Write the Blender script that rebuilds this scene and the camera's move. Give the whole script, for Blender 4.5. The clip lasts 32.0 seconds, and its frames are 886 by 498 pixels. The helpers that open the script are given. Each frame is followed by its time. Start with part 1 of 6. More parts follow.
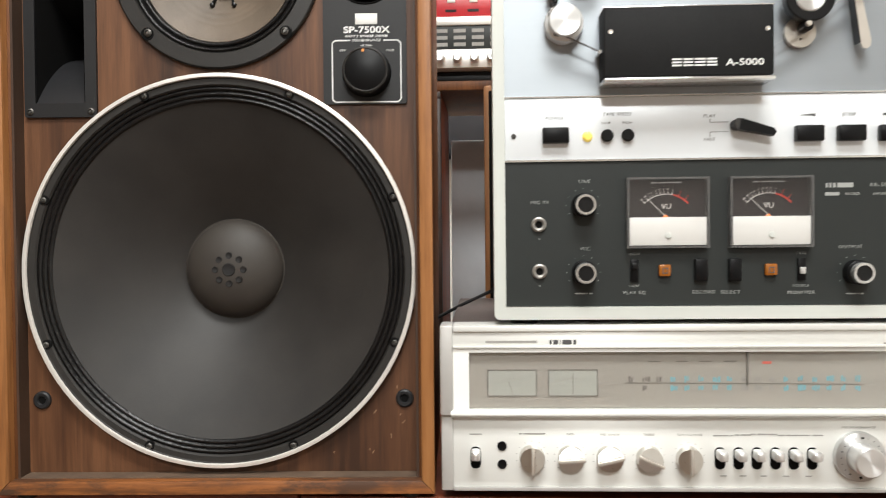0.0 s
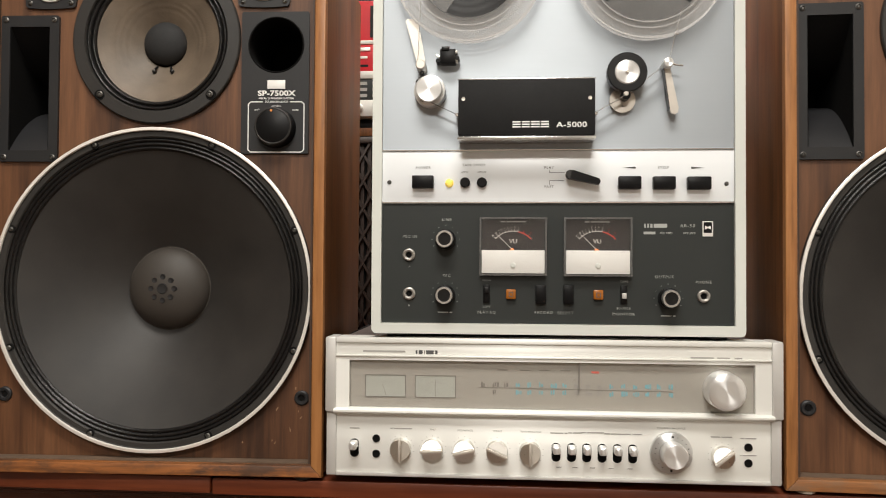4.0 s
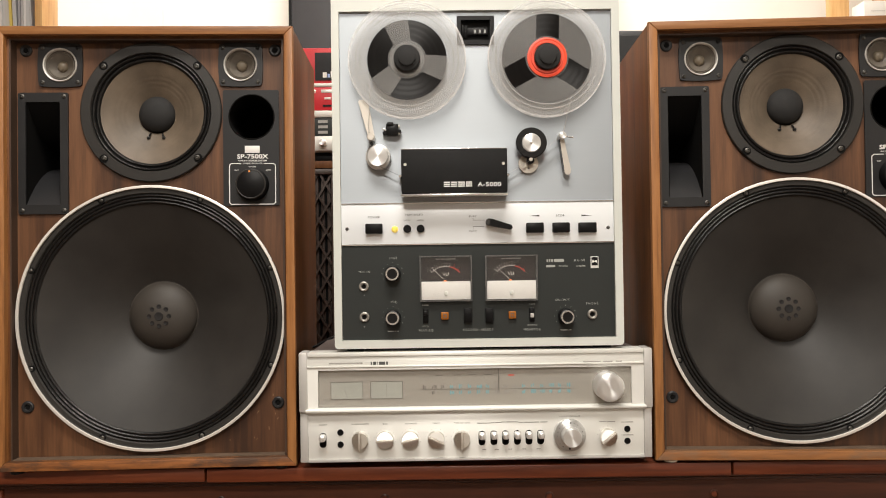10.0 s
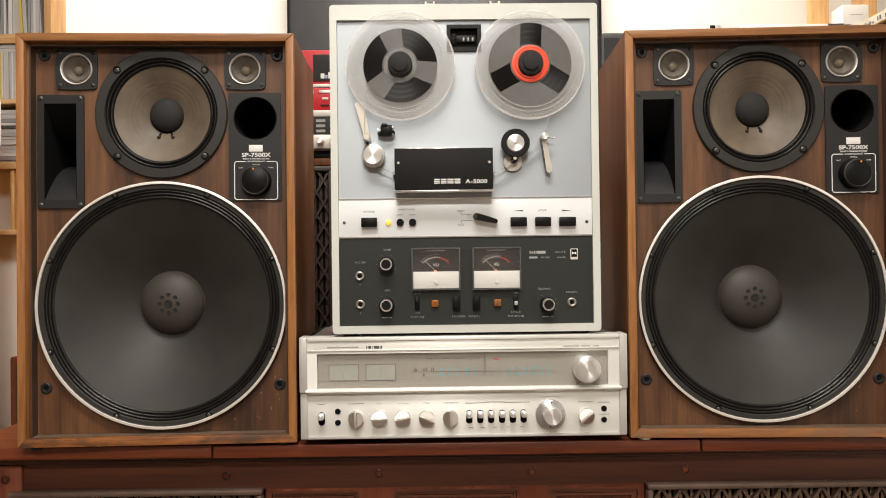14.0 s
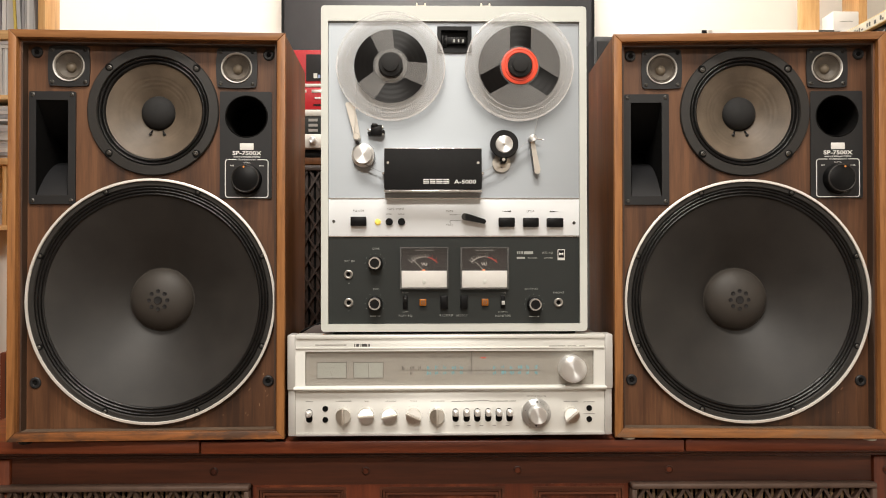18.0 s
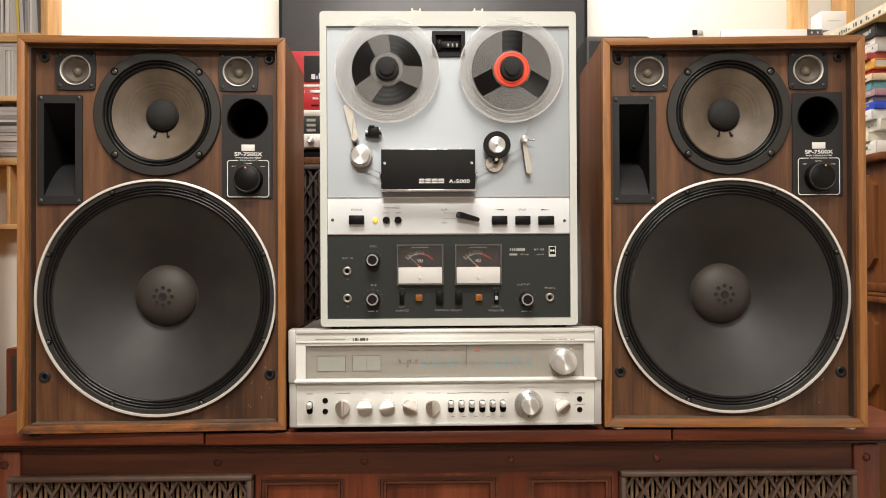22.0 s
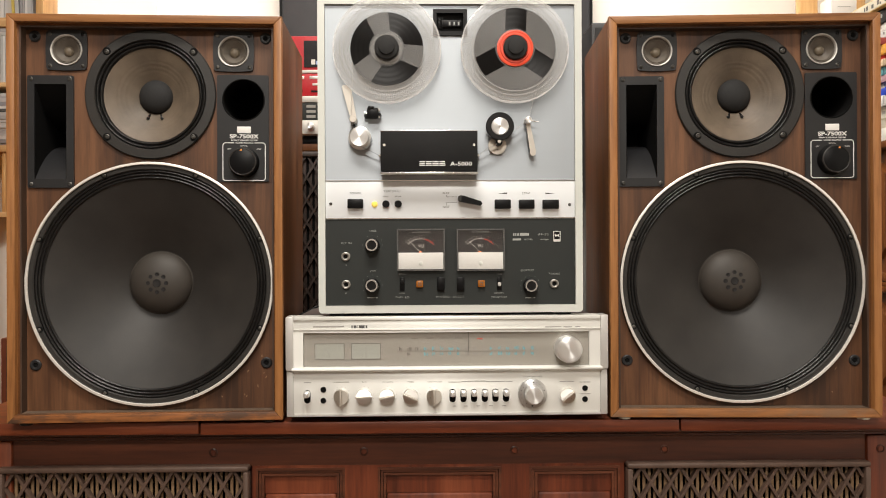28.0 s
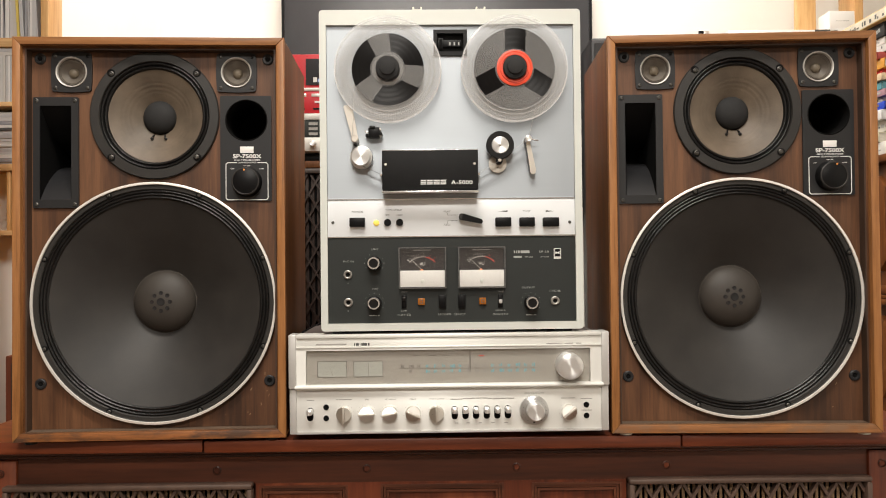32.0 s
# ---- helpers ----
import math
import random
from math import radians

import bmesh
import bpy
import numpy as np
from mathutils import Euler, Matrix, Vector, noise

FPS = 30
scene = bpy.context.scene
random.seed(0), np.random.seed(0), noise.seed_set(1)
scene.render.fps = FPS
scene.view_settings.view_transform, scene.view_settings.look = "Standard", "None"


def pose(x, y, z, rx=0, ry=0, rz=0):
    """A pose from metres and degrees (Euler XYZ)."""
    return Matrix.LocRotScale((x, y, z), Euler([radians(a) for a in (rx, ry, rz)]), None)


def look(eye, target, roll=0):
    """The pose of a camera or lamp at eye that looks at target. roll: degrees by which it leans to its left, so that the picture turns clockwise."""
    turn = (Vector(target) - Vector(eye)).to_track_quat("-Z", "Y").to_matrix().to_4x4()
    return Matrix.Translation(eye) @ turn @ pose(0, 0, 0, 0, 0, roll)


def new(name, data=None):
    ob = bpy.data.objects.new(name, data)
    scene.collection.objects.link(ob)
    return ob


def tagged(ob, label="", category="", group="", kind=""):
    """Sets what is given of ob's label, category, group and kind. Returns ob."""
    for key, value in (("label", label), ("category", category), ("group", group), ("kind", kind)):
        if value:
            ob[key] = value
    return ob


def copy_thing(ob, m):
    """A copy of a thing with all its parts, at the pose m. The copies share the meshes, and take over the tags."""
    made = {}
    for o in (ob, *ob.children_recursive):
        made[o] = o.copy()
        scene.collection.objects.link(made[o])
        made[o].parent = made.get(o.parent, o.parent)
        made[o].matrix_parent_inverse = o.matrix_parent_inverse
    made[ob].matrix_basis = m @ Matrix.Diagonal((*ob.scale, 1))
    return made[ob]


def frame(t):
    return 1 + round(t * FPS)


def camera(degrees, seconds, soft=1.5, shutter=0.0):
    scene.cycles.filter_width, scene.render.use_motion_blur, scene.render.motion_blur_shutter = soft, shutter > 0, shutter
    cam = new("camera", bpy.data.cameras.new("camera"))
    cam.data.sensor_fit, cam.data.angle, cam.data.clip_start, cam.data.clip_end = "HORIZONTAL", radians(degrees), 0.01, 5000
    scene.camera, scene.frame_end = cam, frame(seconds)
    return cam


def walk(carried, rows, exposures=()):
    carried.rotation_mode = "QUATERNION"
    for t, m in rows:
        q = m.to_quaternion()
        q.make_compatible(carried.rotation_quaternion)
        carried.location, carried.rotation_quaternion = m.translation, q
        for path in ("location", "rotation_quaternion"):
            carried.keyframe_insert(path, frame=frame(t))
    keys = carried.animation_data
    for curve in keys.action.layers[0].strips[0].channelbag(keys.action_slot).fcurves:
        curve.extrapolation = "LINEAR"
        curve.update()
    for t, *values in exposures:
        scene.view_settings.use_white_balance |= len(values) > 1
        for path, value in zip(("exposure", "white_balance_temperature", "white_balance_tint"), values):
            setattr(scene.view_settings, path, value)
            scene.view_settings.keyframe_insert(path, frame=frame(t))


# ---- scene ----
cam = camera(57.0, 32.0, soft=1.0, shutter=0.5)
PATH = [
    (0, (-0.224, -0.819, 1.078), (-0.339, 1.178, 1.038), -0.6),
    (0.5, (-0.153, -0.855, 1.076), (-0.342, 1.136, 1.071), -0.2),
    (1, (-0.126, -0.88, 1.071), (-0.365, 1.106, 1.08), -0.2),
    (1.5, (-0.102, -0.903, 1.065), (-0.369, 1.078, 1.095), -0.5),
    (2, (-0.078, -0.938, 1.06), (-0.352, 1.043, 1.096), -0.6),
    (2.5, (-0.061, -0.954, 1.069), (-0.331, 1.027, 1.088), -0.3),
    (3, (-0.047, -0.964, 1.078), (-0.307, 1.019, 1.089), -0.1),
    (3.5, (-0.051, -0.975, 1.075), (-0.267, 1.013, 1.109), 0.1),
    (4, (-0.048, -0.981, 1.071), (-0.223, 1.011, 1.114), 0.3),
    (4.5, (-0.047, -0.989, 1.07), (-0.171, 1.007, 1.116), 0.1),
    (6.5, (-0.04, -1.058, 1.092), (-0.04, 0.941, 1.149), -0.3),
    (7, (-0.049, -1.097, 1.094), (-0.032, 0.902, 1.15), -0.3),
    (7.5, (-0.053, -1.132, 1.1), (-0.035, 0.868, 1.143), -0.3),
    (8, (-0.051, -1.162, 1.106), (-0.032, 0.838, 1.136), -0.3),
    (8.5, (-0.05, -1.188, 1.11), (-0.036, 0.812, 1.148), -0.4),
    (9, (-0.05, -1.209, 1.12), (-0.042, 0.791, 1.165), -0.6),
    (9.5, (-0.05, -1.223, 1.117), (-0.044, 0.776, 1.164), -0.8),
    (10, (-0.053, -1.248, 1.123), (-0.054, 0.752, 1.151), -0.8),
    (10.5, (-0.052, -1.266, 1.124), (-0.057, 0.734, 1.153), -0.8),
    (11, (-0.046, -1.283, 1.127), (-0.055, 0.717, 1.148), -0.8),
    (11.5, (-0.039, -1.3, 1.122), (-0.044, 0.7, 1.144), -0.7),
    (12, (-0.038, -1.313, 1.119), (-0.033, 0.687, 1.139), -0.6),
    (12.5, (-0.036, -1.328, 1.119), (-0.03, 0.672, 1.126), -0.5),
    (13, (-0.035, -1.346, 1.118), (-0.031, 0.654, 1.123), -0.6),
    (13.5, (-0.044, -1.347, 1.114), (-0.04, 0.653, 1.134), -0.5),
    (14, (-0.044, -1.343, 1.115), (-0.035, 0.656, 1.134), -0.7),
    (14.5, (-0.038, -1.343, 1.108), (-0.02, 0.657, 1.132), -0.8),
    (16.5, (-0.033, -1.36, 1.109), (-0.024, 0.639, 1.144), 0.0),
    (17, (-0.034, -1.359, 1.111), (-0.022, 0.64, 1.148), -0.1),
    (17.5, (-0.033, -1.359, 1.11), (-0.019, 0.641, 1.145), -0.1),
    (18, (-0.035, -1.355, 1.112), (-0.011, 0.645, 1.134), -0.1),
    (18.5, (-0.032, -1.358, 1.111), (0.002, 0.642, 1.121), -0.1),
    (19, (-0.028, -1.36, 1.114), (0.006, 0.639, 1.106), -0.1),
    (19.5, (-0.033, -1.371, 1.114), (0.005, 0.629, 1.112), -0.1),
    (20, (-0.033, -1.379, 1.113), (-0.004, 0.621, 1.112), -0.1),
    (20.5, (-0.033, -1.388, 1.113), (-0.004, 0.612, 1.11), -0.2),
    (21, (-0.036, -1.396, 1.116), (-0.004, 0.604, 1.11), -0.1),
    (21.5, (-0.033, -1.403, 1.112), (-0.006, 0.597, 1.118), -0.1),
    (22, (-0.033, -1.404, 1.113), (-0.001, 0.596, 1.126), -0.3),
    (22.5, (-0.034, -1.406, 1.101), (0.001, 0.594, 1.124), -0.2),
    (23, (-0.035, -1.407, 1.095), (0.002, 0.592, 1.116), 0.1),
    (23.5, (-0.036, -1.405, 1.095), (0.0, 0.594, 1.119), 0.2),
    (24, (-0.024, -1.404, 1.091), (0.019, 0.596, 1.125), 0.1),
    (24.5, (-0.02, -1.393, 1.091), (0.025, 0.606, 1.116), 0.3),
    (25, (-0.022, -1.384, 1.086), (0.004, 0.616, 1.104), 0.2),
    (25.5, (-0.029, -1.376, 1.088), (-0.016, 0.624, 1.108), 0.2),
    (27.5, (-0.032, -1.363, 1.091), (-0.018, 0.637, 1.095), 0.1),
    (28, (-0.028, -1.364, 1.096), (-0.006, 0.636, 1.097), -0.3),
    (28.5, (-0.024, -1.357, 1.101), (0.008, 0.642, 1.102), -0.5),
    (29, (-0.025, -1.349, 1.103), (0.006, 0.65, 1.104), -0.5),
    (29.5, (-0.031, -1.34, 1.1), (-0.001, 0.659, 1.11), -0.2),
    (30, (-0.037, -1.337, 1.101), (-0.01, 0.663, 1.105), -0.1),
    (30.5, (-0.032, -1.342, 1.104), (-0.015, 0.658, 1.108), -0.2),
    (31, (-0.029, -1.362, 1.103), (-0.022, 0.638, 1.109), -0.4),
    (31.5, (-0.026, -1.375, 1.104), (-0.018, 0.625, 1.125), -0.7),
    (32, (-0.026, -1.375, 1.106), (-0.01, 0.624, 1.136), -0.6),
]
walk(cam, [(t, look(eye, target, roll)) for t, eye, target, roll in PATH],
     exposures=[(0, -0.46, 5820, 6), (1, -0.63, 5940, 6), (2, -0.75, 6060, 6), (4, -0.73, 6200, 8), (7, -0.75, 6300, 9), (10, -0.75, 6340, 9), (13, -0.74, 6350, 9), (32, -0.74, 6330, 9)])

# ---- light ----
def area_lamp(name, at, to, sx, sy, watts, colour):
    data = bpy.data.lights.new(name, "AREA")
    data.shape, data.size, data.size_y, data.energy, data.color = "RECTANGLE", sx, sy, watts, colour
    ob = new(name, data)
    ob.matrix_world = look(at, to)
    return ob


world = bpy.data.worlds.new("room_world")
world.use_nodes = True
world.node_tree.nodes["Background"].inputs[0].default_value = (0.9, 0.92, 1.0, 1)
world.node_tree.nodes["Background"].inputs[1].default_value = 0.05
scene.world = world
WARM = (1.0, 0.918, 0.818)
area_lamp("ceiling_lamp_front", (-0.10, -1.25, 2.94), (-0.10, -1.22, 0), 1.1, 0.6, 104, WARM)
area_lamp("ceiling_lamp_back", (0.1, 0.95, 2.94), (0.1, 1.0, 0), 1.6, 0.5, 90, WARM)
area_lamp("ceiling_lamp_rear", (-0.15, -3.40, 2.94), (-0.15, -3.35, 0), 0.9, 0.5, 180, WARM)

# ---- materials ----
def nodes_of(name):
    m = bpy.data.materials.new(name)
    m.use_nodes = True
    t = m.node_tree
    return m, t, t.nodes["Principled BSDF"]


def link(t, a, b):
    t.links.new(a, b)


def noise_tex(t, scale, detail=4.0, stretch=None, rough=0.55):
    co = t.nodes.new("ShaderNodeTexCoord")
    mp = t.nodes.new("ShaderNodeMapping")
    mp.inputs["Scale"].default_value = stretch or (1, 1, 1)
    nz = t.nodes.new("ShaderNodeTexNoise")
    nz.inputs["Scale"].default_value, nz.inputs["Detail"].default_value, nz.inputs["Roughness"].default_value = scale, detail, rough
    link(t, co.outputs["Object"], mp.inputs[0])
    link(t, mp.outputs[0], nz.inputs["Vector"])
    return nz


def ramp(t, fac, stops):
    r = t.nodes.new("ShaderNodeValToRGB")
    while len(r.color_ramp.elements) < len(stops):
        r.color_ramp.elements.new(0.5)
    for e, (p, c) in zip(r.color_ramp.elements, stops):
        e.position, e.color = p, (*c, 1)
    link(t, fac, r.inputs[0])
    return r


def bump_from(t, fac, strength, dist, bsdf):
    b = t.nodes.new("ShaderNodeBump")
    b.inputs["Strength"].default_value, b.inputs["Distance"].default_value = strength, dist
    link(t, fac, b.inputs["Height"])
    link(t, b.outputs[0], bsdf.inputs["Normal"])


def plain(name, colour, rough=0.5, metal=0.0, vary=0.12, scale=14.0, grain=300.0, bump=0.0002, coat=0.0, stretch=None):
    """A painted, plastic or metal surface: blotches, fine grain, uneven gloss."""
    m, t, p = nodes_of(name)
    big = noise_tex(t, scale, 5, stretch)
    lo = tuple(c * (1 - vary) for c in colour)
    hi = tuple(min(1, c * (1 + vary)) for c in colour)
    col = ramp(t, big.outputs[0], [(0.3, lo), (0.7, hi)])
    link(t, col.outputs[0], p.inputs["Base Color"])
    fine = noise_tex(t, grain, 3, stretch)
    mr = t.nodes.new("ShaderNodeMapRange")
    mr.inputs["To Min"].default_value, mr.inputs["To Max"].default_value = max(0.02, rough - 0.07), min(1, rough + 0.07)
    link(t, fine.outputs[0], mr.inputs["Value"])
    link(t, mr.outputs[0], p.inputs["Roughness"])
    p.inputs["Metallic"].default_value = metal
    p.inputs["Coat Weight"].default_value = coat
    if bump:
        bump_from(t, fine.outputs[0], 0.5, bump, p)
    return m


def wood(name, dark, mid, light, rough=0.45, along="z", size=1.0, coat=0.0, streak=0.5, wear=None, figure=0.0):
    """Veneer or solid wood with grain along one axis; wear: a lighter worn tone in patches."""
    m, t, p = nodes_of(name)
    long_ = 0.06
    st = {"x": (long_, 1, 1), "y": (1, long_, 1), "z": (1, 1, long_)}[along]
    a = noise_tex(t, 26 / size, 6, st, 0.6)
    b = noise_tex(t, 150 / size, 4, st, 0.7)
    c = noise_tex(t, 5 / size, 3, st)
    a.inputs["Distortion"].default_value = c.inputs["Distortion"].default_value = figure
    mix = t.nodes.new("ShaderNodeMath")
    mix.operation = "MULTIPLY_ADD"
    mix.inputs[1].default_value = streak
    link(t, b.outputs[0], mix.inputs[0])
    half = t.nodes.new("ShaderNodeMath")
    half.operation = "MULTIPLY_ADD"
    half.inputs[1].default_value, half.inputs[2].default_value = 0.6, -0.3 * streak
    link(t, a.outputs[0], half.inputs[0])
    link(t, half.outputs[0], mix.inputs[2])
    tone = t.nodes.new("ShaderNodeMath")
    tone.operation = "MULTIPLY_ADD"
    tone.inputs[1].default_value = 0.4
    link(t, c.outputs[0], tone.inputs[0])
    link(t, mix.outputs[0], tone.inputs[2])
    col = ramp(t, tone.outputs[0], [(0.36 + 0.2 * streak, dark), (0.50 + 0.2 * streak, mid), (0.65 + 0.2 * streak, light)])
    out = col.outputs[0]
    if wear:
        w = noise_tex(t, 22, 7, (0.5, 1, 1.4), 0.72)
        fac = ramp(t, w.outputs[0], [(0.47, (0, 0, 0)), (0.60, (1, 1, 1))])
        mx = t.nodes.new("ShaderNodeMix")
        mx.data_type = "RGBA"
        link(t, fac.outputs[0], mx.inputs["Factor"])
        link(t, out, mx.inputs["A"])
        mx.inputs["B"].default_value = (*wear, 1)
        out = mx.outputs["Result"]
    link(t, out, p.inputs["Base Color"])
    mr = t.nodes.new("ShaderNodeMapRange")
    mr.inputs["To Min"].default_value, mr.inputs["To Max"].default_value = rough - 0.1, rough + 0.12
    link(t, a.outputs[0], mr.inputs["Value"])
    link(t, mr.outputs[0], p.inputs["Roughness"])
    p.inputs["Coat Weight"].default_value = coat
    bump_from(t, b.outputs[0], 0.35, 0.0004, p)
    return m


def clear(name, see, tint=(1, 1, 1), rough=0.12):
    """Clear plastic or glass: mostly see-through, with a glossy skin."""
    m, t, p = nodes_of(name)
    p.inputs["Base Color"].default_value, p.inputs["Roughness"].default_value = (*tint, 1), rough
    tr = t.nodes.new("ShaderNodeBsdfTransparent")
    mx = t.nodes.new("ShaderNodeMixShader")
    mx.inputs[0].default_value = see
    link(t, p.outputs[0], mx.inputs[1])
    link(t, tr.outputs[0], mx.inputs[2])
    link(t, mx.outputs[0], t.nodes["Material Output"].inputs["Surface"])
    return m


def glazed(name, haze, tint, gloss, rough=0.04):
    """Clear plastic or glass that mirrors a little of the room and carries a faint haze."""
    m, t, p = nodes_of(name)
    tr = t.nodes.new("ShaderNodeBsdfTransparent")
    gl = t.nodes.new("ShaderNodeBsdfGlossy")
    gl.inputs["Roughness"].default_value = rough
    p.inputs["Base Color"].default_value, p.inputs["Roughness"].default_value = (*tint, 1), 0.3
    a = t.nodes.new("ShaderNodeMixShader")
    a.inputs[0].default_value = gloss
    link(t, tr.outputs[0], a.inputs[1])
    link(t, gl.outputs[0], a.inputs[2])
    b = t.nodes.new("ShaderNodeMixShader")
    b.inputs[0].default_value = haze
    link(t, a.outputs[0], b.inputs[1])
    link(t, p.outputs[0], b.inputs[2])
    link(t, b.outputs[0], t.nodes["Material Output"].inputs["Surface"])
    return m


def brushed(name, colour, rough, metal, aniso, vary=0.02):
    """Sheet metal brushed sideways: reflections smear upright."""
    m = plain(name, colour, rough, metal, vary, 6, 500, 0.00005, stretch=(0.02, 1, 1))
    t = m.node_tree
    p = t.nodes["Principled BSDF"]
    p.inputs["Anisotropic"].default_value = aniso
    up = t.nodes.new("ShaderNodeCombineXYZ")
    up.inputs["Z"].default_value = 1.0
    link(t, up.outputs[0], p.inputs["Tangent"])
    return m


def wound(name, colour):
    """Wound tape seen on edge: dark, with glints that run outwards."""
    m, t, p = nodes_of(name)
    nz = noise_tex(t, 900, 2)
    col = ramp(t, nz.outputs[0], [(0.3, tuple(0.7 * c for c in colour)), (0.7, tuple(1.4 * c for c in colour))])
    link(t, col.outputs[0], p.inputs["Base Color"])
    p.inputs["Roughness"].default_value = 0.36
    p.inputs["Anisotropic"].default_value, p.inputs["Anisotropic Rotation"].default_value = 0.9, 0.25
    tan = t.nodes.new("ShaderNodeTangent")
    tan.direction_type, tan.axis = "RADIAL", "Y"
    link(t, tan.outputs[0], p.inputs["Tangent"])
    return m


def turned(name, colour):
    """Lathe-turned metal: fine circular brushing that stretches highlights into fans."""
    m, t, p = nodes_of(name)
    p.inputs["Base Color"].default_value = (*colour, 1)
    p.inputs["Metallic"].default_value, p.inputs["Roughness"].default_value = 0.80, 0.38
    p.inputs["Anisotropic"].default_value = 0.80
    p.inputs["Anisotropic Rotation"].default_value = 0.25
    tan = t.nodes.new("ShaderNodeTangent")
    tan.direction_type, tan.axis = "RADIAL", "Y"
    link(t, tan.outputs[0], p.inputs["Tangent"])
    return m


def glow(name, colour, power):
    m, t, p = nodes_of(name)
    p.inputs["Base Color"].default_value = (*colour, 1)
    p.inputs["Emission Color"].default_value = (*colour, 1)
    p.inputs["Emission Strength"].default_value = power
    p.inputs["Roughness"].default_value = 0.25
    return m


def by_island(name, colours, rough=0.4):
    """One of several colours for each object."""
    m, t, p = nodes_of(name)
    info = t.nodes.new("ShaderNodeObjectInfo")
    r = ramp(t, info.outputs["Random"], [(i / len(colours), c) for i, c in enumerate(colours)])
    r.color_ramp.interpolation = "CONSTANT"
    link(t, r.outputs[0], p.inputs["Base Color"])
    p.inputs["Roughness"].default_value = rough
    return m


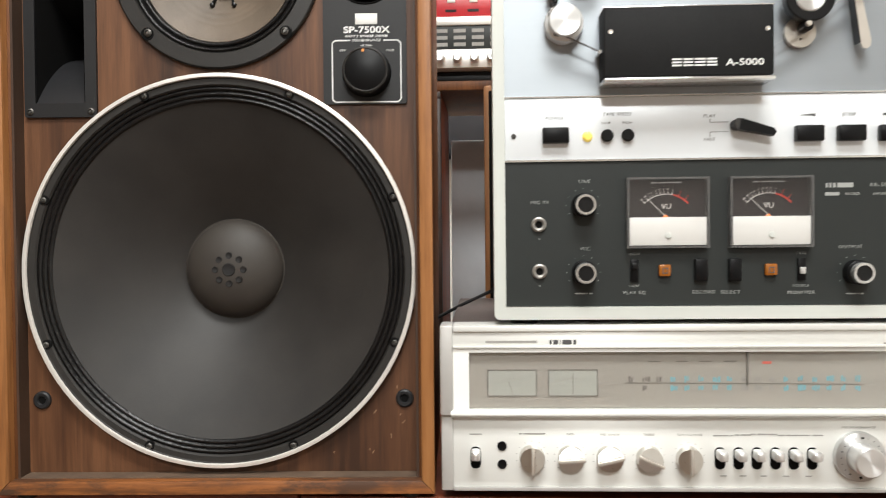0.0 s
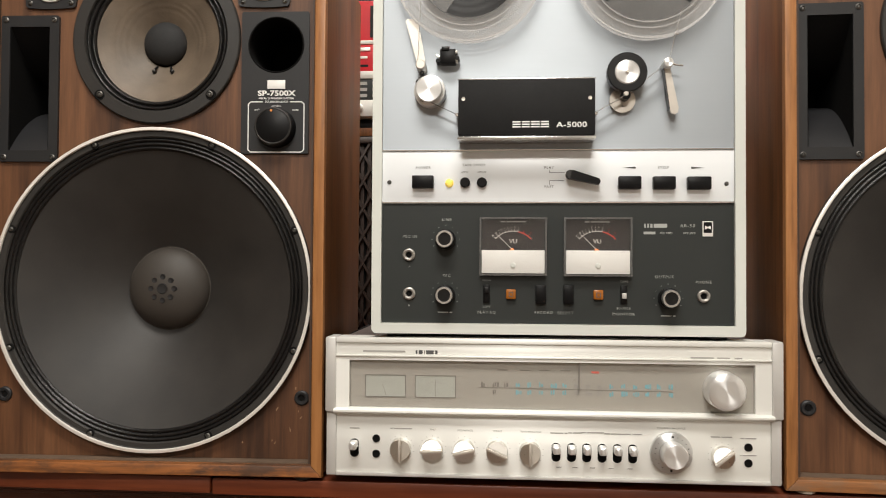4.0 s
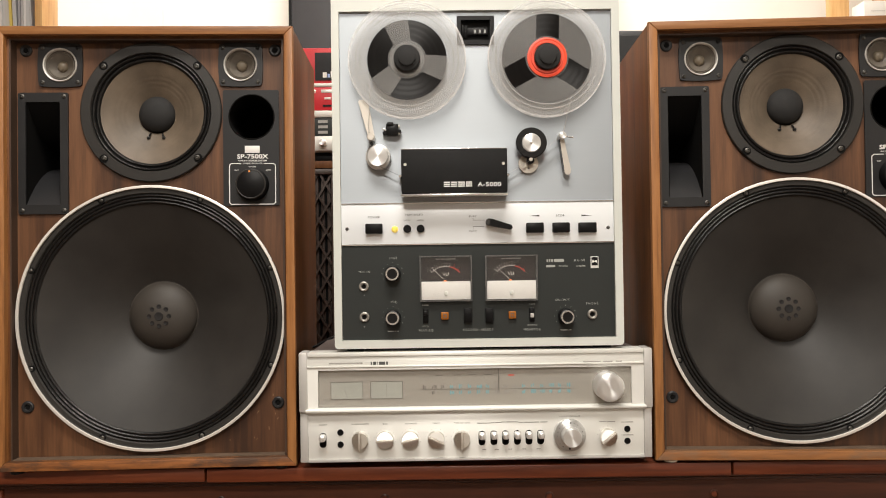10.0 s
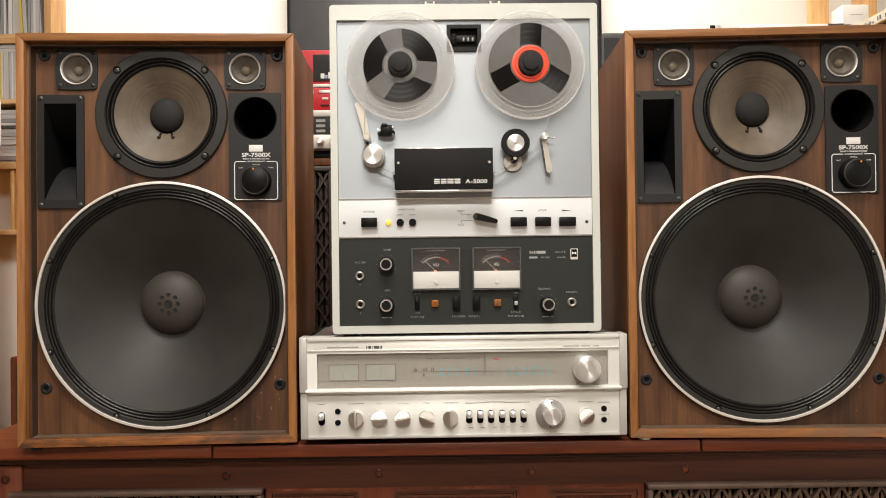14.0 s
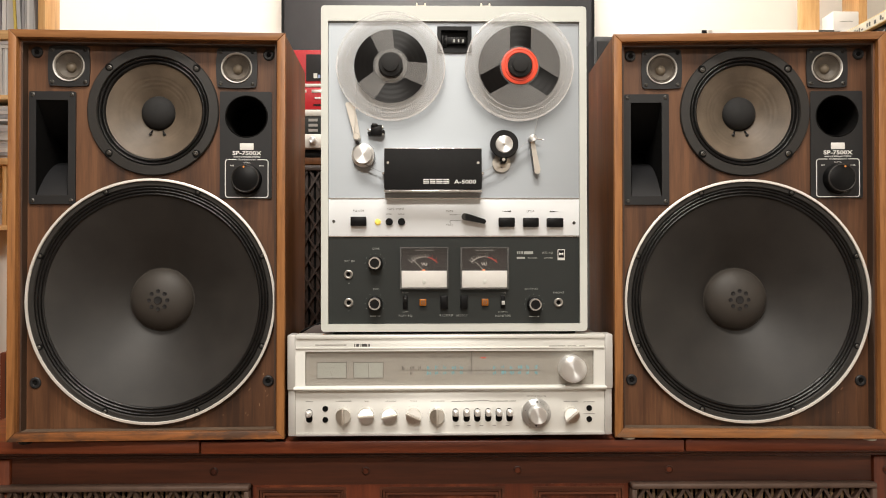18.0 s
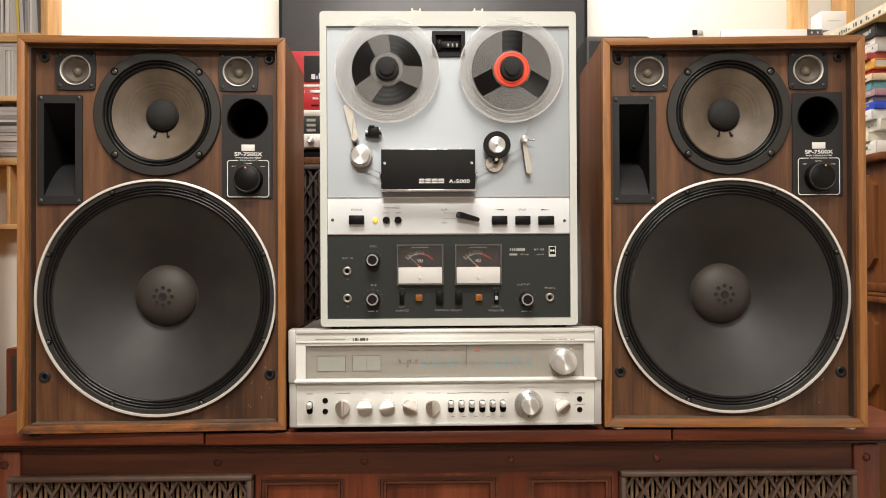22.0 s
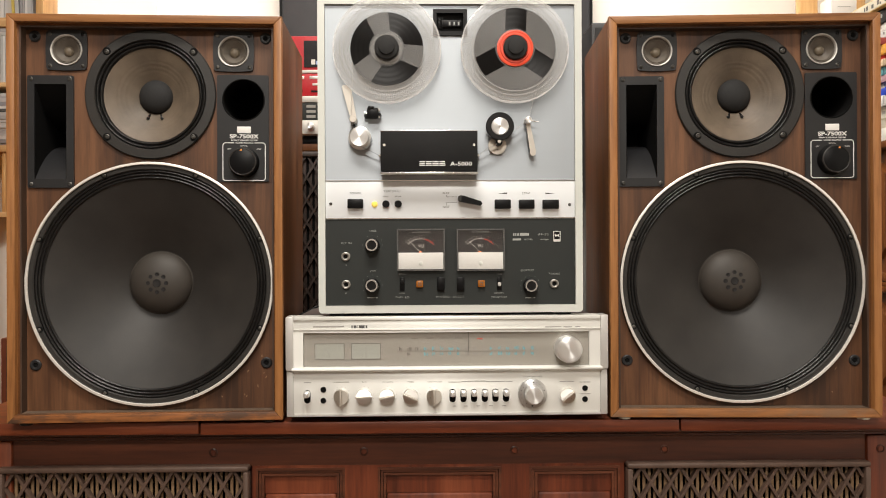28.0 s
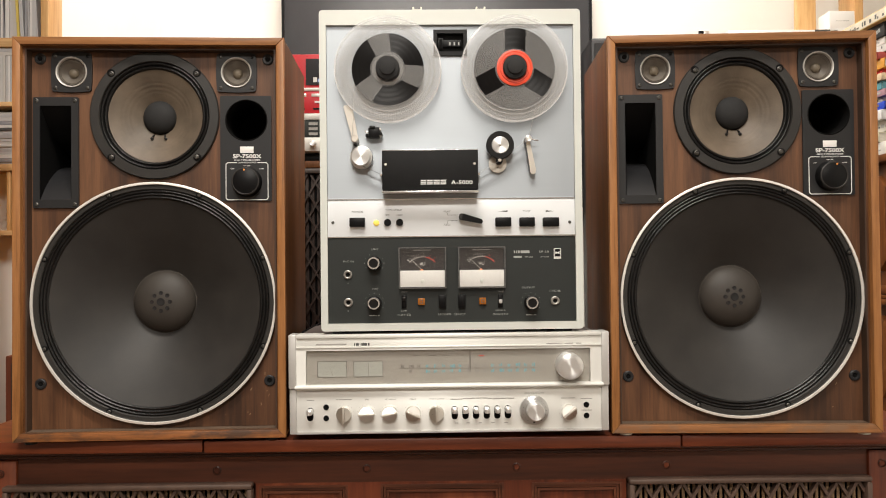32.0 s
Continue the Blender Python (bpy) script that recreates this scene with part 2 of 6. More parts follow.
M = dict(
    baffle=wood("walnut_baffle", (0.038, 0.0152, 0.0064), (0.086, 0.0345, 0.0136), (0.160, 0.070, 0.0290), 0.5, "z", 1.5, streak=0.40, figure=0.65),
    edge=wood("teak_edge", (0.165, 0.064, 0.019), (0.315, 0.134, 0.041), (0.41, 0.190, 0.066), 0.42, "z", 1.0),
    edge_x=wood("teak_edge_flat", (0.145, 0.058, 0.020), (0.270, 0.116, 0.039), (0.36, 0.168, 0.062), 0.42, "x", 1.0),
    edge_worn=wood("teak_edge_worn", (0.10, 0.036, 0.011), (0.28, 0.10, 0.026), (0.40, 0.165, 0.052), 0.5, "x", 1.0, wear=(0.075, 0.035, 0.018)),
    edge_scuffed=wood("teak_edge_scuffed", (0.15, 0.058, 0.018), (0.30, 0.122, 0.036), (0.42, 0.185, 0.062), 0.5, "x", 1.0, wear=(0.20, 0.105, 0.052)),
    side=wood("walnut_side", (0.054, 0.0200, 0.0070), (0.118, 0.0450, 0.0150), (0.180, 0.073, 0.0255), 0.48, "z", streak=0.4),
    scratch=plain("bare_wood_scratch", (0.34, 0.22, 0.13), 0.7, vary=0.2, scale=200, bump=0),
    reveal=plain("recess_brown", (0.055, 0.030, 0.018), 0.6, vary=0.2),
    dusty=plain("dusty_ledge", (0.12, 0.078, 0.05), 0.85, vary=0.3, scale=30),
    ring=plain("ring_silver", (0.86, 0.83, 0.78), 0.32, 0.35, 0.06, 30),
    flange=plain("flange_grey", (0.0180, 0.0162, 0.0145), 0.55, vary=0.15, bump=0.0003),
    rubber=plain("rubber_black", (0.007, 0.007, 0.0075), 0.30, vary=0.2),
    doped=plain("doped_surround", (0.0065, 0.0060, 0.0060), 0.30, vary=0.35, scale=40, grain=260, bump=0.0012),
    cone=plain("paper_cone_black", (0.0192, 0.0168, 0.0148), 0.56, vary=0.30, scale=16, grain=700, bump=0.00012),
    cap=plain("dust_cap_grey", (0.037, 0.031, 0.0255), 0.60, vary=0.1, scale=20, grain=600, bump=0.0002),
    glue=plain("clear_glue", (0.060, 0.053, 0.046), 0.25, vary=0.2, scale=120, bump=0),
    cap_hole=plain("vent_black", (0.006, 0.005, 0.005), 0.7),
    mid_cone=plain("paper_cone_tan", (0.116, 0.088, 0.0615), 0.55, vary=0.24, scale=24, grain=400, bump=0.0004),
    mid_cap=plain("felt_cap_black", (0.011, 0.0108, 0.011), 0.8, vary=0.15),
    tw_cone=plain("tweeter_cone_tan", (0.135, 0.118, 0.098), 0.45, vary=0.15, scale=80),
    tw_cap=plain("tweeter_cap_beige", (0.17, 0.14, 0.10), 0.45, vary=0.1),
    tw_ring=plain("tweeter_ring_grey", (0.52, 0.50, 0.47), 0.45, 0.3, 0.05),
    plate=plain("plate_charcoal", (0.015, 0.015, 0.016), 0.48, vary=0.12),
    black=plain("black_plastic", (0.0045, 0.0045, 0.005), 0.38, vary=0.15),
    black_matt=plain("black_crackle_paint", (0.0075, 0.0075, 0.0078), 0.68, vary=0.12, scale=40, bump=0.0001),
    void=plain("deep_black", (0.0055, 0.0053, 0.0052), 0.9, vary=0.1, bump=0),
    # Horn floor tone: light from above put into the colour.
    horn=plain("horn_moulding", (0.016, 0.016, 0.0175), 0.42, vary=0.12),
    screw=plain("screw_steel", (0.15, 0.145, 0.135), 0.48, 0.9, 0.2, 300),
    print=plain("white_print", (0.80, 0.80, 0.78), 0.5, vary=0.03, bump=0),
    orange_dot=plain("orange_mark", (0.75, 0.28, 0.06), 0.4, vary=0.03, bump=0),
    glide=plain("nylon_glide", (0.62, 0.58, 0.5), 0.5),
    cream=plain("cream_enamel", (0.62, 0.64, 0.60), 0.38, vary=0.04, scale=8, bump=0.0002),
    alu=brushed("brushed_aluminium", (0.375, 0.405, 0.435), 0.50, 0.62, 0.6, 0.03),
    strip=plain("satin_white_panel", (0.83, 0.86, 0.885), 0.34, 0.12, 0.02, 8, 400, 0.00005),
    slate=plain("slate_panel", (0.0222, 0.0255, 0.0243), 0.5, vary=0.06, scale=12, bump=0.0001),
    chrome=plain("chrome", (0.74, 0.74, 0.73), 0.18, 0.85, 0.04, 40, bump=0),
    satin=plain("satin_steel", (0.66, 0.62, 0.56), 0.34, 0.6, 0.05, 30, bump=0),
    nickel=plain("dull_nickel", (0.33, 0.315, 0.29), 0.42, 0.7, 0.08, 60, bump=0),
    bright=plain("bright_knob_metal", (0.76, 0.74, 0.70), 0.30, 1.0, 0.03, 40, bump=0),
    dial=turned("turned_metal", (0.88, 0.885, 0.88)),
    ink=plain("dark_print", (0.07, 0.07, 0.07), 0.5, vary=0.03, bump=0),
    grey_ink=plain("grey_print", (0.34, 0.33, 0.31), 0.5, vary=0.03, bump=0),
    pale_ink=plain("pale_print", (0.38, 0.39, 0.375), 0.5, vary=0.03, bump=0),
    meter_dark=plain("meter_face_dark", (0.030, 0.026, 0.026), 0.4, vary=0.05, bump=0),
    meter_white=plain("meter_white", (0.80, 0.79, 0.76), 0.35, vary=0.03, bump=0),
    meter_red=plain("meter_red", (0.62, 0.05, 0.03), 0.5, vary=0.03, bump=0),
    needle=plain("needle_white", (0.72, 0.7, 0.66), 0.4, vary=0.03, bump=0),
    amber=plain("amber_plastic", (0.30, 0.10, 0.012), 0.25, vary=0.1, scale=200),
    lit=glow("lit_yellow_lamp", (0.95, 0.68, 0.12), 0.55),
    bulb=glow("meter_bulb", (1.0, 0.30, 0.10), 0.45),
    acrylic=glazed("clear_acrylic", 0.085, (0.80, 0.80, 0.79), 0.045, 0.06),
    # Whiter than the flange: the rim's glint is put into the colour.
    acrylic_rim=clear("acrylic_edge", 0.74, (0.92, 0.92, 0.92), 0.05),
    frame_clear=clear("meter_frame_plastic", 0.55, (0.22, 0.215, 0.21), 0.12),
    lens=glazed("meter_lens", 0.02, (0.3, 0.3, 0.3), 0.035),
    tape=wound("tape_brown_black", (0.0035, 0.003, 0.003)),
    tape_edge=plain("tape_edge_grey", (0.16, 0.145, 0.13), 0.25, vary=0.1, bump=0),
    # Same tape paled in the colour, for runs that catch the light.
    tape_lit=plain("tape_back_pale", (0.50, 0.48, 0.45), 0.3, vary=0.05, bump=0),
    ring_grey=turned("turned_metal_grey", (0.62, 0.625, 0.62)),
    yellow_card=plain("yellow_card", (0.66, 0.47, 0.17), 0.6, vary=0.10, scale=30),
    label_card=plain("label_card", (0.58, 0.54, 0.44), 0.6, vary=0.12, scale=30),
    red_hub=plain("red_hub_plastic", (0.80, 0.075, 0.030), 0.35, vary=0.06),
    champagne=brushed("champagne_aluminium", (0.79, 0.79, 0.755), 0.44, 0.24, 0.85),
    cheek=plain("grey_end_cheek", (0.55, 0.54, 0.52), 0.4, 0.3, 0.05),
    glass_panel=plain("dial_panel_taupe", (0.41, 0.388, 0.345), 0.30, 0.1, 0.05, 7, bump=0),
    meter_card=plain("meter_card", (0.43, 0.44, 0.395), 0.5, vary=0.04, bump=0),
    taupe_dark=plain("dial_outline", (0.20, 0.185, 0.165), 0.4, vary=0.03, bump=0),
    cyan=plain("cyan_print", (0.20, 0.48, 0.56), 0.5, vary=0.05, bump=0),
    pale_blue=plain("pale_blue_print", (0.35, 0.45, 0.75), 0.5, vary=0.05, bump=0),
    red_mark=plain("red_print", (0.75, 0.16, 0.12), 0.5, vary=0.03, bump=0),
    vinyl=plain("brown_vinyl_case", (0.085, 0.065, 0.058), 0.5, vary=0.12),
    mahogany=wood("mahogany", (0.0621, 0.0129, 0.0048), (0.1544, 0.0334, 0.0107), (0.2620, 0.0667, 0.0226), 0.42, "x", 1.4, 0.0, 0.35),
    mahogany_z=wood("mahogany_upright", (0.0579, 0.0121, 0.0046), (0.1389, 0.0301, 0.0104), (0.2379, 0.0626, 0.0230), 0.42, "z", 1.4, 0.0, 0.35),
    mahogany_dark=wood("mahogany_moulding", (0.0312, 0.0091, 0.0052), (0.0715, 0.0208, 0.0104), (0.1300, 0.0416, 0.0182), 0.38, "x", 1.4, 0.0, 0.35),
    # Browner mahogany, also darkened for the shade under the top board.
    mahogany_frieze=wood("mahogany_frieze", (0.040, 0.0105, 0.0045), (0.094, 0.0245, 0.0092), (0.165, 0.047, 0.0175), 0.45, "x", 1.8, 0.0, 0.30),
    mahogany_bead=wood("mahogany_bead", (0.045, 0.014, 0.007), (0.105, 0.031, 0.0135), (0.19, 0.056, 0.022), 0.40, "x", 1.4, 0.0, 0.35),
    lattice=plain("lattice_brown_grey", (0.090, 0.055, 0.040), 0.5, vary=0.2, scale=30),
    lattice_dark=plain("lattice_dark_brown", (0.040, 0.025, 0.019), 0.5, vary=0.2, scale=30),
    gold_slat=plain("gold_slat", (0.24, 0.155, 0.085), 0.45, vary=0.2, scale=60),
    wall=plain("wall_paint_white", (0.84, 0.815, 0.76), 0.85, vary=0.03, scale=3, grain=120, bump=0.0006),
    # Dark tone for walls out of view, chosen to lower the fill light.
    wall_low_bounce=plain("wall_paint_grey_brown", (0.27, 0.235, 0.195), 0.85, vary=0.05, scale=3, grain=120, bump=0.0006),
    ceiling=plain("ceiling_paint", (0.82, 0.81, 0.78), 0.9, vary=0.02, scale=2),
    # Floor is out of view; its dark tone limits light bounced upward.
    floor=wood("floor_boards", (0.050, 0.027, 0.015), (0.095, 0.052, 0.028), (0.140, 0.082, 0.046), 0.4, "x", 2.0),
    oak=wood("light_shelf_wood", (0.46, 0.24, 0.085), (0.60, 0.35, 0.14), (0.70, 0.45, 0.21), 0.45, "z", 1.5),
    pine=wood("orange_pine", (0.42, 0.15, 0.012), (0.60, 0.235, 0.022), (0.70, 0.31, 0.04), 0.35, "z", 1.5, 0.2),
    oak_x=wood("light_shelf_board", (0.44, 0.25, 0.10), (0.58, 0.36, 0.16), (0.68, 0.46, 0.24), 0.45, "x", 1.5),
    cabinet=wood("cabinet_cherry", (0.080, 0.0255, 0.0062), (0.158, 0.053, 0.0130), (0.245, 0.090, 0.0250), 0.40, "z", 1.6, 0.05, 0.35),
    tv=plain("screen_black", (0.045, 0.045, 0.048), 0.22, vary=0.05, bump=0),
    red_box=plain("red_lacquer", (0.55, 0.025, 0.035), 0.3, vary=0.08),
    silver_box=plain("silver_fascia", (0.72, 0.70, 0.66), 0.35, 0.4, 0.04),
    white_box=plain("white_card", (0.80, 0.78, 0.75), 0.6, vary=0.03),
    paper=plain("book_pages", (0.66, 0.62, 0.54), 0.8, vary=0.1, scale=60, grain=500, stretch=(1, 1, 8)),
    # Grey that stands for white wall in shade.
    shaded_wall=plain("grey_wall_panel", (0.50, 0.52, 0.54), 0.7, vary=0.06),
    disc_cases=by_island("disc_case_spines", [(0.40, 0.39, 0.40), (0.52, 0.51, 0.51), (0.30, 0.30, 0.32), (0.46, 0.45, 0.45), (0.07, 0.07, 0.07), (0.58, 0.57, 0.56), (0.42, 0.41, 0.42), (0.34, 0.33, 0.34), (0.62, 0.48, 0.12), (0.47, 0.47, 0.48), (0.66, 0.65, 0.64), (0.26, 0.26, 0.28), (0.50, 0.48, 0.46)], 0.3),
)

for nm, level in (("void", 0.12), ("black", 0.2), ("rubber", 0.35), ("tape", 0.22), ("tv", 0.3), ("meter_dark", 0.3), ("plate", 0.4), ("slate", 0.35), ("side", 0.22), ("cabinet", 0.3), ("black_matt", 0.25), ("doped", 0.36)):
    M[nm].node_tree.nodes["Principled BSDF"].inputs["Specular IOR Level"].default_value = level

# ---- mesh helpers ----
def part(name, bm, material, parent=None, label="", smooth=True, angle=35):
    """Links a bmesh as one mesh object, under a thing or a part."""
    bmesh.ops.recalc_face_normals(bm, faces=bm.faces[:])
    me = bpy.data.meshes.new(name)
    if smooth:
        for f in bm.faces:
            f.smooth = True
    bm.to_mesh(me)
    bm.free()
    if smooth:
        me.set_sharp_from_angle(angle=radians(angle))
    me.materials.append(material)
    ob = new(name, me)
    ob.parent = parent
    if label:
        tagged(ob, label)
    return ob


def twin(ob, parent, m):
    """Another piece on the same mesh, moved by m."""
    o = bpy.data.objects.new(ob.name.split(".")[0], ob.data)
    scene.collection.objects.link(o)
    o.parent = parent
    o.matrix_basis = m
    return o


def thing(name, m, label, category, group="", kind=""):
    ob = new(name)
    ob.matrix_world = m
    ob.empty_display_size = 0.05
    return tagged(ob, label, category, group, kind)


def block(x0, x1, y0, y1, z0, z1, bev=0.0, bm=None, seg=2):
    bm = bm or bmesh.new()
    made = bmesh.ops.create_cube(bm, size=1.0)["verts"]
    for v in made:
        v.co = Vector(((x0 + x1) / 2 + v.co.x * (x1 - x0), (y0 + y1) / 2 + v.co.y * (y1 - y0), (z0 + z1) / 2 + v.co.z * (z1 - z0)))
    if bev:
        edges = list({e for v in made for e in v.link_edges})
        bmesh.ops.bevel(bm, geom=edges, offset=bev, segments=seg, profile=0.5, affect="EDGES")
    return bm


def lathe(profile, cx=0.0, cz=0.0, seg=48, bm=None, squash=1.0):
    """Turns (radius, y) pairs round an axis that runs along y."""
    bm = bm or bmesh.new()
    rings = []
    for r, y in profile:
        if r < 1e-6:
            rings.append([bm.verts.new((cx, y, cz))])
        else:
            rings.append([bm.verts.new((cx + r * math.cos(2 * math.pi * k / seg), y, cz + squash * r * math.sin(2 * math.pi * k / seg))) for k in range(seg)])
    for a, b in zip(rings, rings[1:]):
        for k in range(seg):
            j = (k + 1) % seg
            if len(a) == 1 and len(b) == 1:
                continue
            if len(a) == 1:
                bm.faces.new((a[0], b[k], b[j]))
            elif len(b) == 1:
                bm.faces.new((a[k], b[0], a[j]))
            else:
                bm.faces.new((a[k], b[k], b[j], a[j]))
    return bm


def pin(cx, cz, r, y0, y1, bev=0.0, seg=20, bm=None):
    """A capped cylinder from y1 (back) to y0 (front), with an eased front edge."""
    prof = [(0, y0), (r - bev, y0), (r, y0 + bev), (r, y1), (0, y1)] if bev else [(0, y0), (r, y0), (r, y1), (0, y1)]
    return lathe(prof, cx, cz, seg, bm)


def rounded(x0, x1, z0, z1, r, n=5):
    """The outline of a rounded rectangle in the xz plane."""
    out = []
    for cx, cz, a in ((x1 - r, z1 - r, 0), (x0 + r, z1 - r, 90), (x0 + r, z0 + r, 180), (x1 - r, z0 + r, 270)):
        for k in range(n + 1):
            q = radians(a + 90 * k / n)
            out.append((cx + r * math.cos(q), cz + r * math.sin(q)))
    return out


def circle(cx, cz, r, n=40):
    return [(cx + r * math.cos(2 * math.pi * k / n), cz + r * math.sin(2 * math.pi * k / n)) for k in range(n)]


def slab(outer, holes, y0, y1, bm=None):
    """A plate in the xz plane between y0 (front) and y1, with holes through it."""
    bm = bm or bmesh.new()
    edges = []
    for loop in (outer, *holes):
        vs = [bm.verts.new((x, y0, z)) for x, z in loop]
        edges += [bm.edges.new((a, b)) for a, b in zip(vs, vs[1:] + vs[:1])]
    faces = [g for g in bmesh.ops.triangle_fill(bm, use_beauty=True, use_dissolve=False, edges=edges)["geom"] if isinstance(g, bmesh.types.BMFace)]
    ext = bmesh.ops.extrude_face_region(bm, geom=faces)
    bmesh.ops.translate(bm, verts=[g for g in ext["geom"] if isinstance(g, bmesh.types.BMVert)], vec=(0, y1 - y0, 0))
    return bm


def prism(points, y0, y1, bm=None):
    bm = bm or bmesh.new()
    a = [bm.verts.new((x, y0, z)) for x, z in points]
    b = [bm.verts.new((x, y1, z)) for x, z in points]
    bm.faces.new(a)
    bm.faces.new(b[::-1])
    for k in range(len(a)):
        j = (k + 1) % len(a)
        bm.faces.new((a[k], b[k], b[j], a[j]))
    return bm


def stroke(points, width, y0, y1, bm=None):
    """A thin raised line through points in the xz plane."""
    bm = bm or bmesh.new()
    for (xa, za), (xb, zb) in zip(points, points[1:]):
        d = Vector((xb - xa, zb - za)).normalized() * (width / 2)
        prism([(xa - d.y, za + d.x), (xb - d.y, zb + d.x), (xb + d.y, zb - d.x), (xa + d.y, za - d.x)], y0, y1, bm)
    return bm


def arc(cx, cz, r, a0, a1, n=14):
    return [(cx + r * math.cos(radians(a0 + (a1 - a0) * k / n)), cz + r * math.sin(radians(a0 + (a1 - a0) * k / n))) for k in range(n + 1)]


def tube(points, r, bm=None, seg=8):
    """A round bar or cable through points in space."""
    bm = bm or bmesh.new()
    pts = [Vector(p) for p in points]
    rings = []
    for k, p in enumerate(pts):
        d = (pts[min(k + 1, len(pts) - 1)] - pts[max(k - 1, 0)]).normalized()
        side = d.cross(Vector((0, 0, 1)) if abs(d.z) < 0.9 else Vector((1, 0, 0))).normalized()
        up = side.cross(d)
        rings.append([bm.verts.new(p + r * (math.cos(2 * math.pi * j / seg) * side + math.sin(2 * math.pi * j / seg) * up)) for j in range(seg)])
    for a, b in zip(rings, rings[1:]):
        for j in range(seg):
            bm.faces.new((a[j], b[j], b[(j + 1) % seg], a[(j + 1) % seg]))
    bm.faces.new(rings[0])
    bm.faces.new(rings[-1][::-1])
    return bm


def lettering(body, x, z, y, size, material, parent, name="lettering", align="CENTER", wide=1.0, bold=0.0, spread=1.0):
    """Raised lettering that faces the front, centred on (x, z)."""
    cu = bpy.data.curves.new(name, "FONT")
    cu.body, cu.size, cu.align_x, cu.align_y, cu.extrude, cu.resolution_u = body, size, align, "CENTER", 0.0002, 3
    cu.offset, cu.space_character = bold, spread
    tmp = bpy.data.objects.new(name, cu)
    scene.collection.objects.link(tmp)
    me = bpy.data.meshes.new_from_object(tmp.evaluated_get(bpy.context.evaluated_depsgraph_get()))
    bpy.data.objects.remove(tmp)
    bpy.data.curves.remove(cu)
    me.transform(Matrix.Translation((x, y, z)) @ Matrix.Rotation(radians(90), 4, "X") @ Matrix.Diagonal((wide, 1, 1, 1)))
    me.materials.clear()
    me.materials.append(material)
    ob = new(name, me)
    ob.parent = parent
    return ob


def bars(x0, x1, z, y, h, material, parent, words=3, name="small_print", seed=1):
    """Print too small to read: a row of plain bars."""
    rnd = random.Random(seed)
    bm = bmesh.new()
    cuts = sorted(rnd.uniform(x0, x1) for _ in range(words - 1))
    gap = (x1 - x0) * 0.03
    for a, b in zip([x0] + cuts, cuts + [x1]):
        if b - a > 2.2 * gap:
            block(a + (gap if a != x0 else 0), b - (gap if b != x1 else 0), y - 0.0003, y, z - h / 2, z + h / 2, 0, bm)
    return part(name, bm, material, parent, smooth=False)

# ---- the room ----
def wall_piece(name, *dims, material="wall"):
    ob = part(name, block(*dims), M[material], smooth=False)
    return tagged(ob, kind="structure")


tagged(wall_piece("floor", -2.6, 2.2, -5.1, 1.8, -0.08, 0.0, material="floor"), "unseen floor of brown boards, kept dark to cut upward bounce", "floor")
tagged(wall_piece("ceiling", -2.6, 2.2, -5.1, 1.8, 3.00, 3.08, material="ceiling"), "plain white painted ceiling", "ceiling")
tagged(wall_piece("wall_north", -2.6, 2.2, 1.70, 1.8, 0.0, 3.00), "warm white painted wall behind the hi-fi", "wall")
# South and west walls stay out of view and are darkened against bounce.
tagged(wall_piece("wall_south", -2.6, 2.2, -5.1, -5.0, 0.0, 3.00, material="wall_low_bounce"), "unseen wall opposite the hi-fi, darkened to cut bounce light", "wall")
tagged(wall_piece("wall_west", -2.6, -2.5, -5.0, 1.70, 0.0, 3.00, material="wall_low_bounce"), "unseen side wall, darkened to cut bounce light", "wall")
tagged(wall_piece("wall_east", 2.1, 2.2, -5.0, 1.70, 0.0, 3.00), "warm white painted side wall", "wall")
tagged(wall_piece("wall_pier", -2.5, -1.06, 0.885, 1.70, 0.0, 3.00), "white painted wall pier behind the disc shelf", "wall")

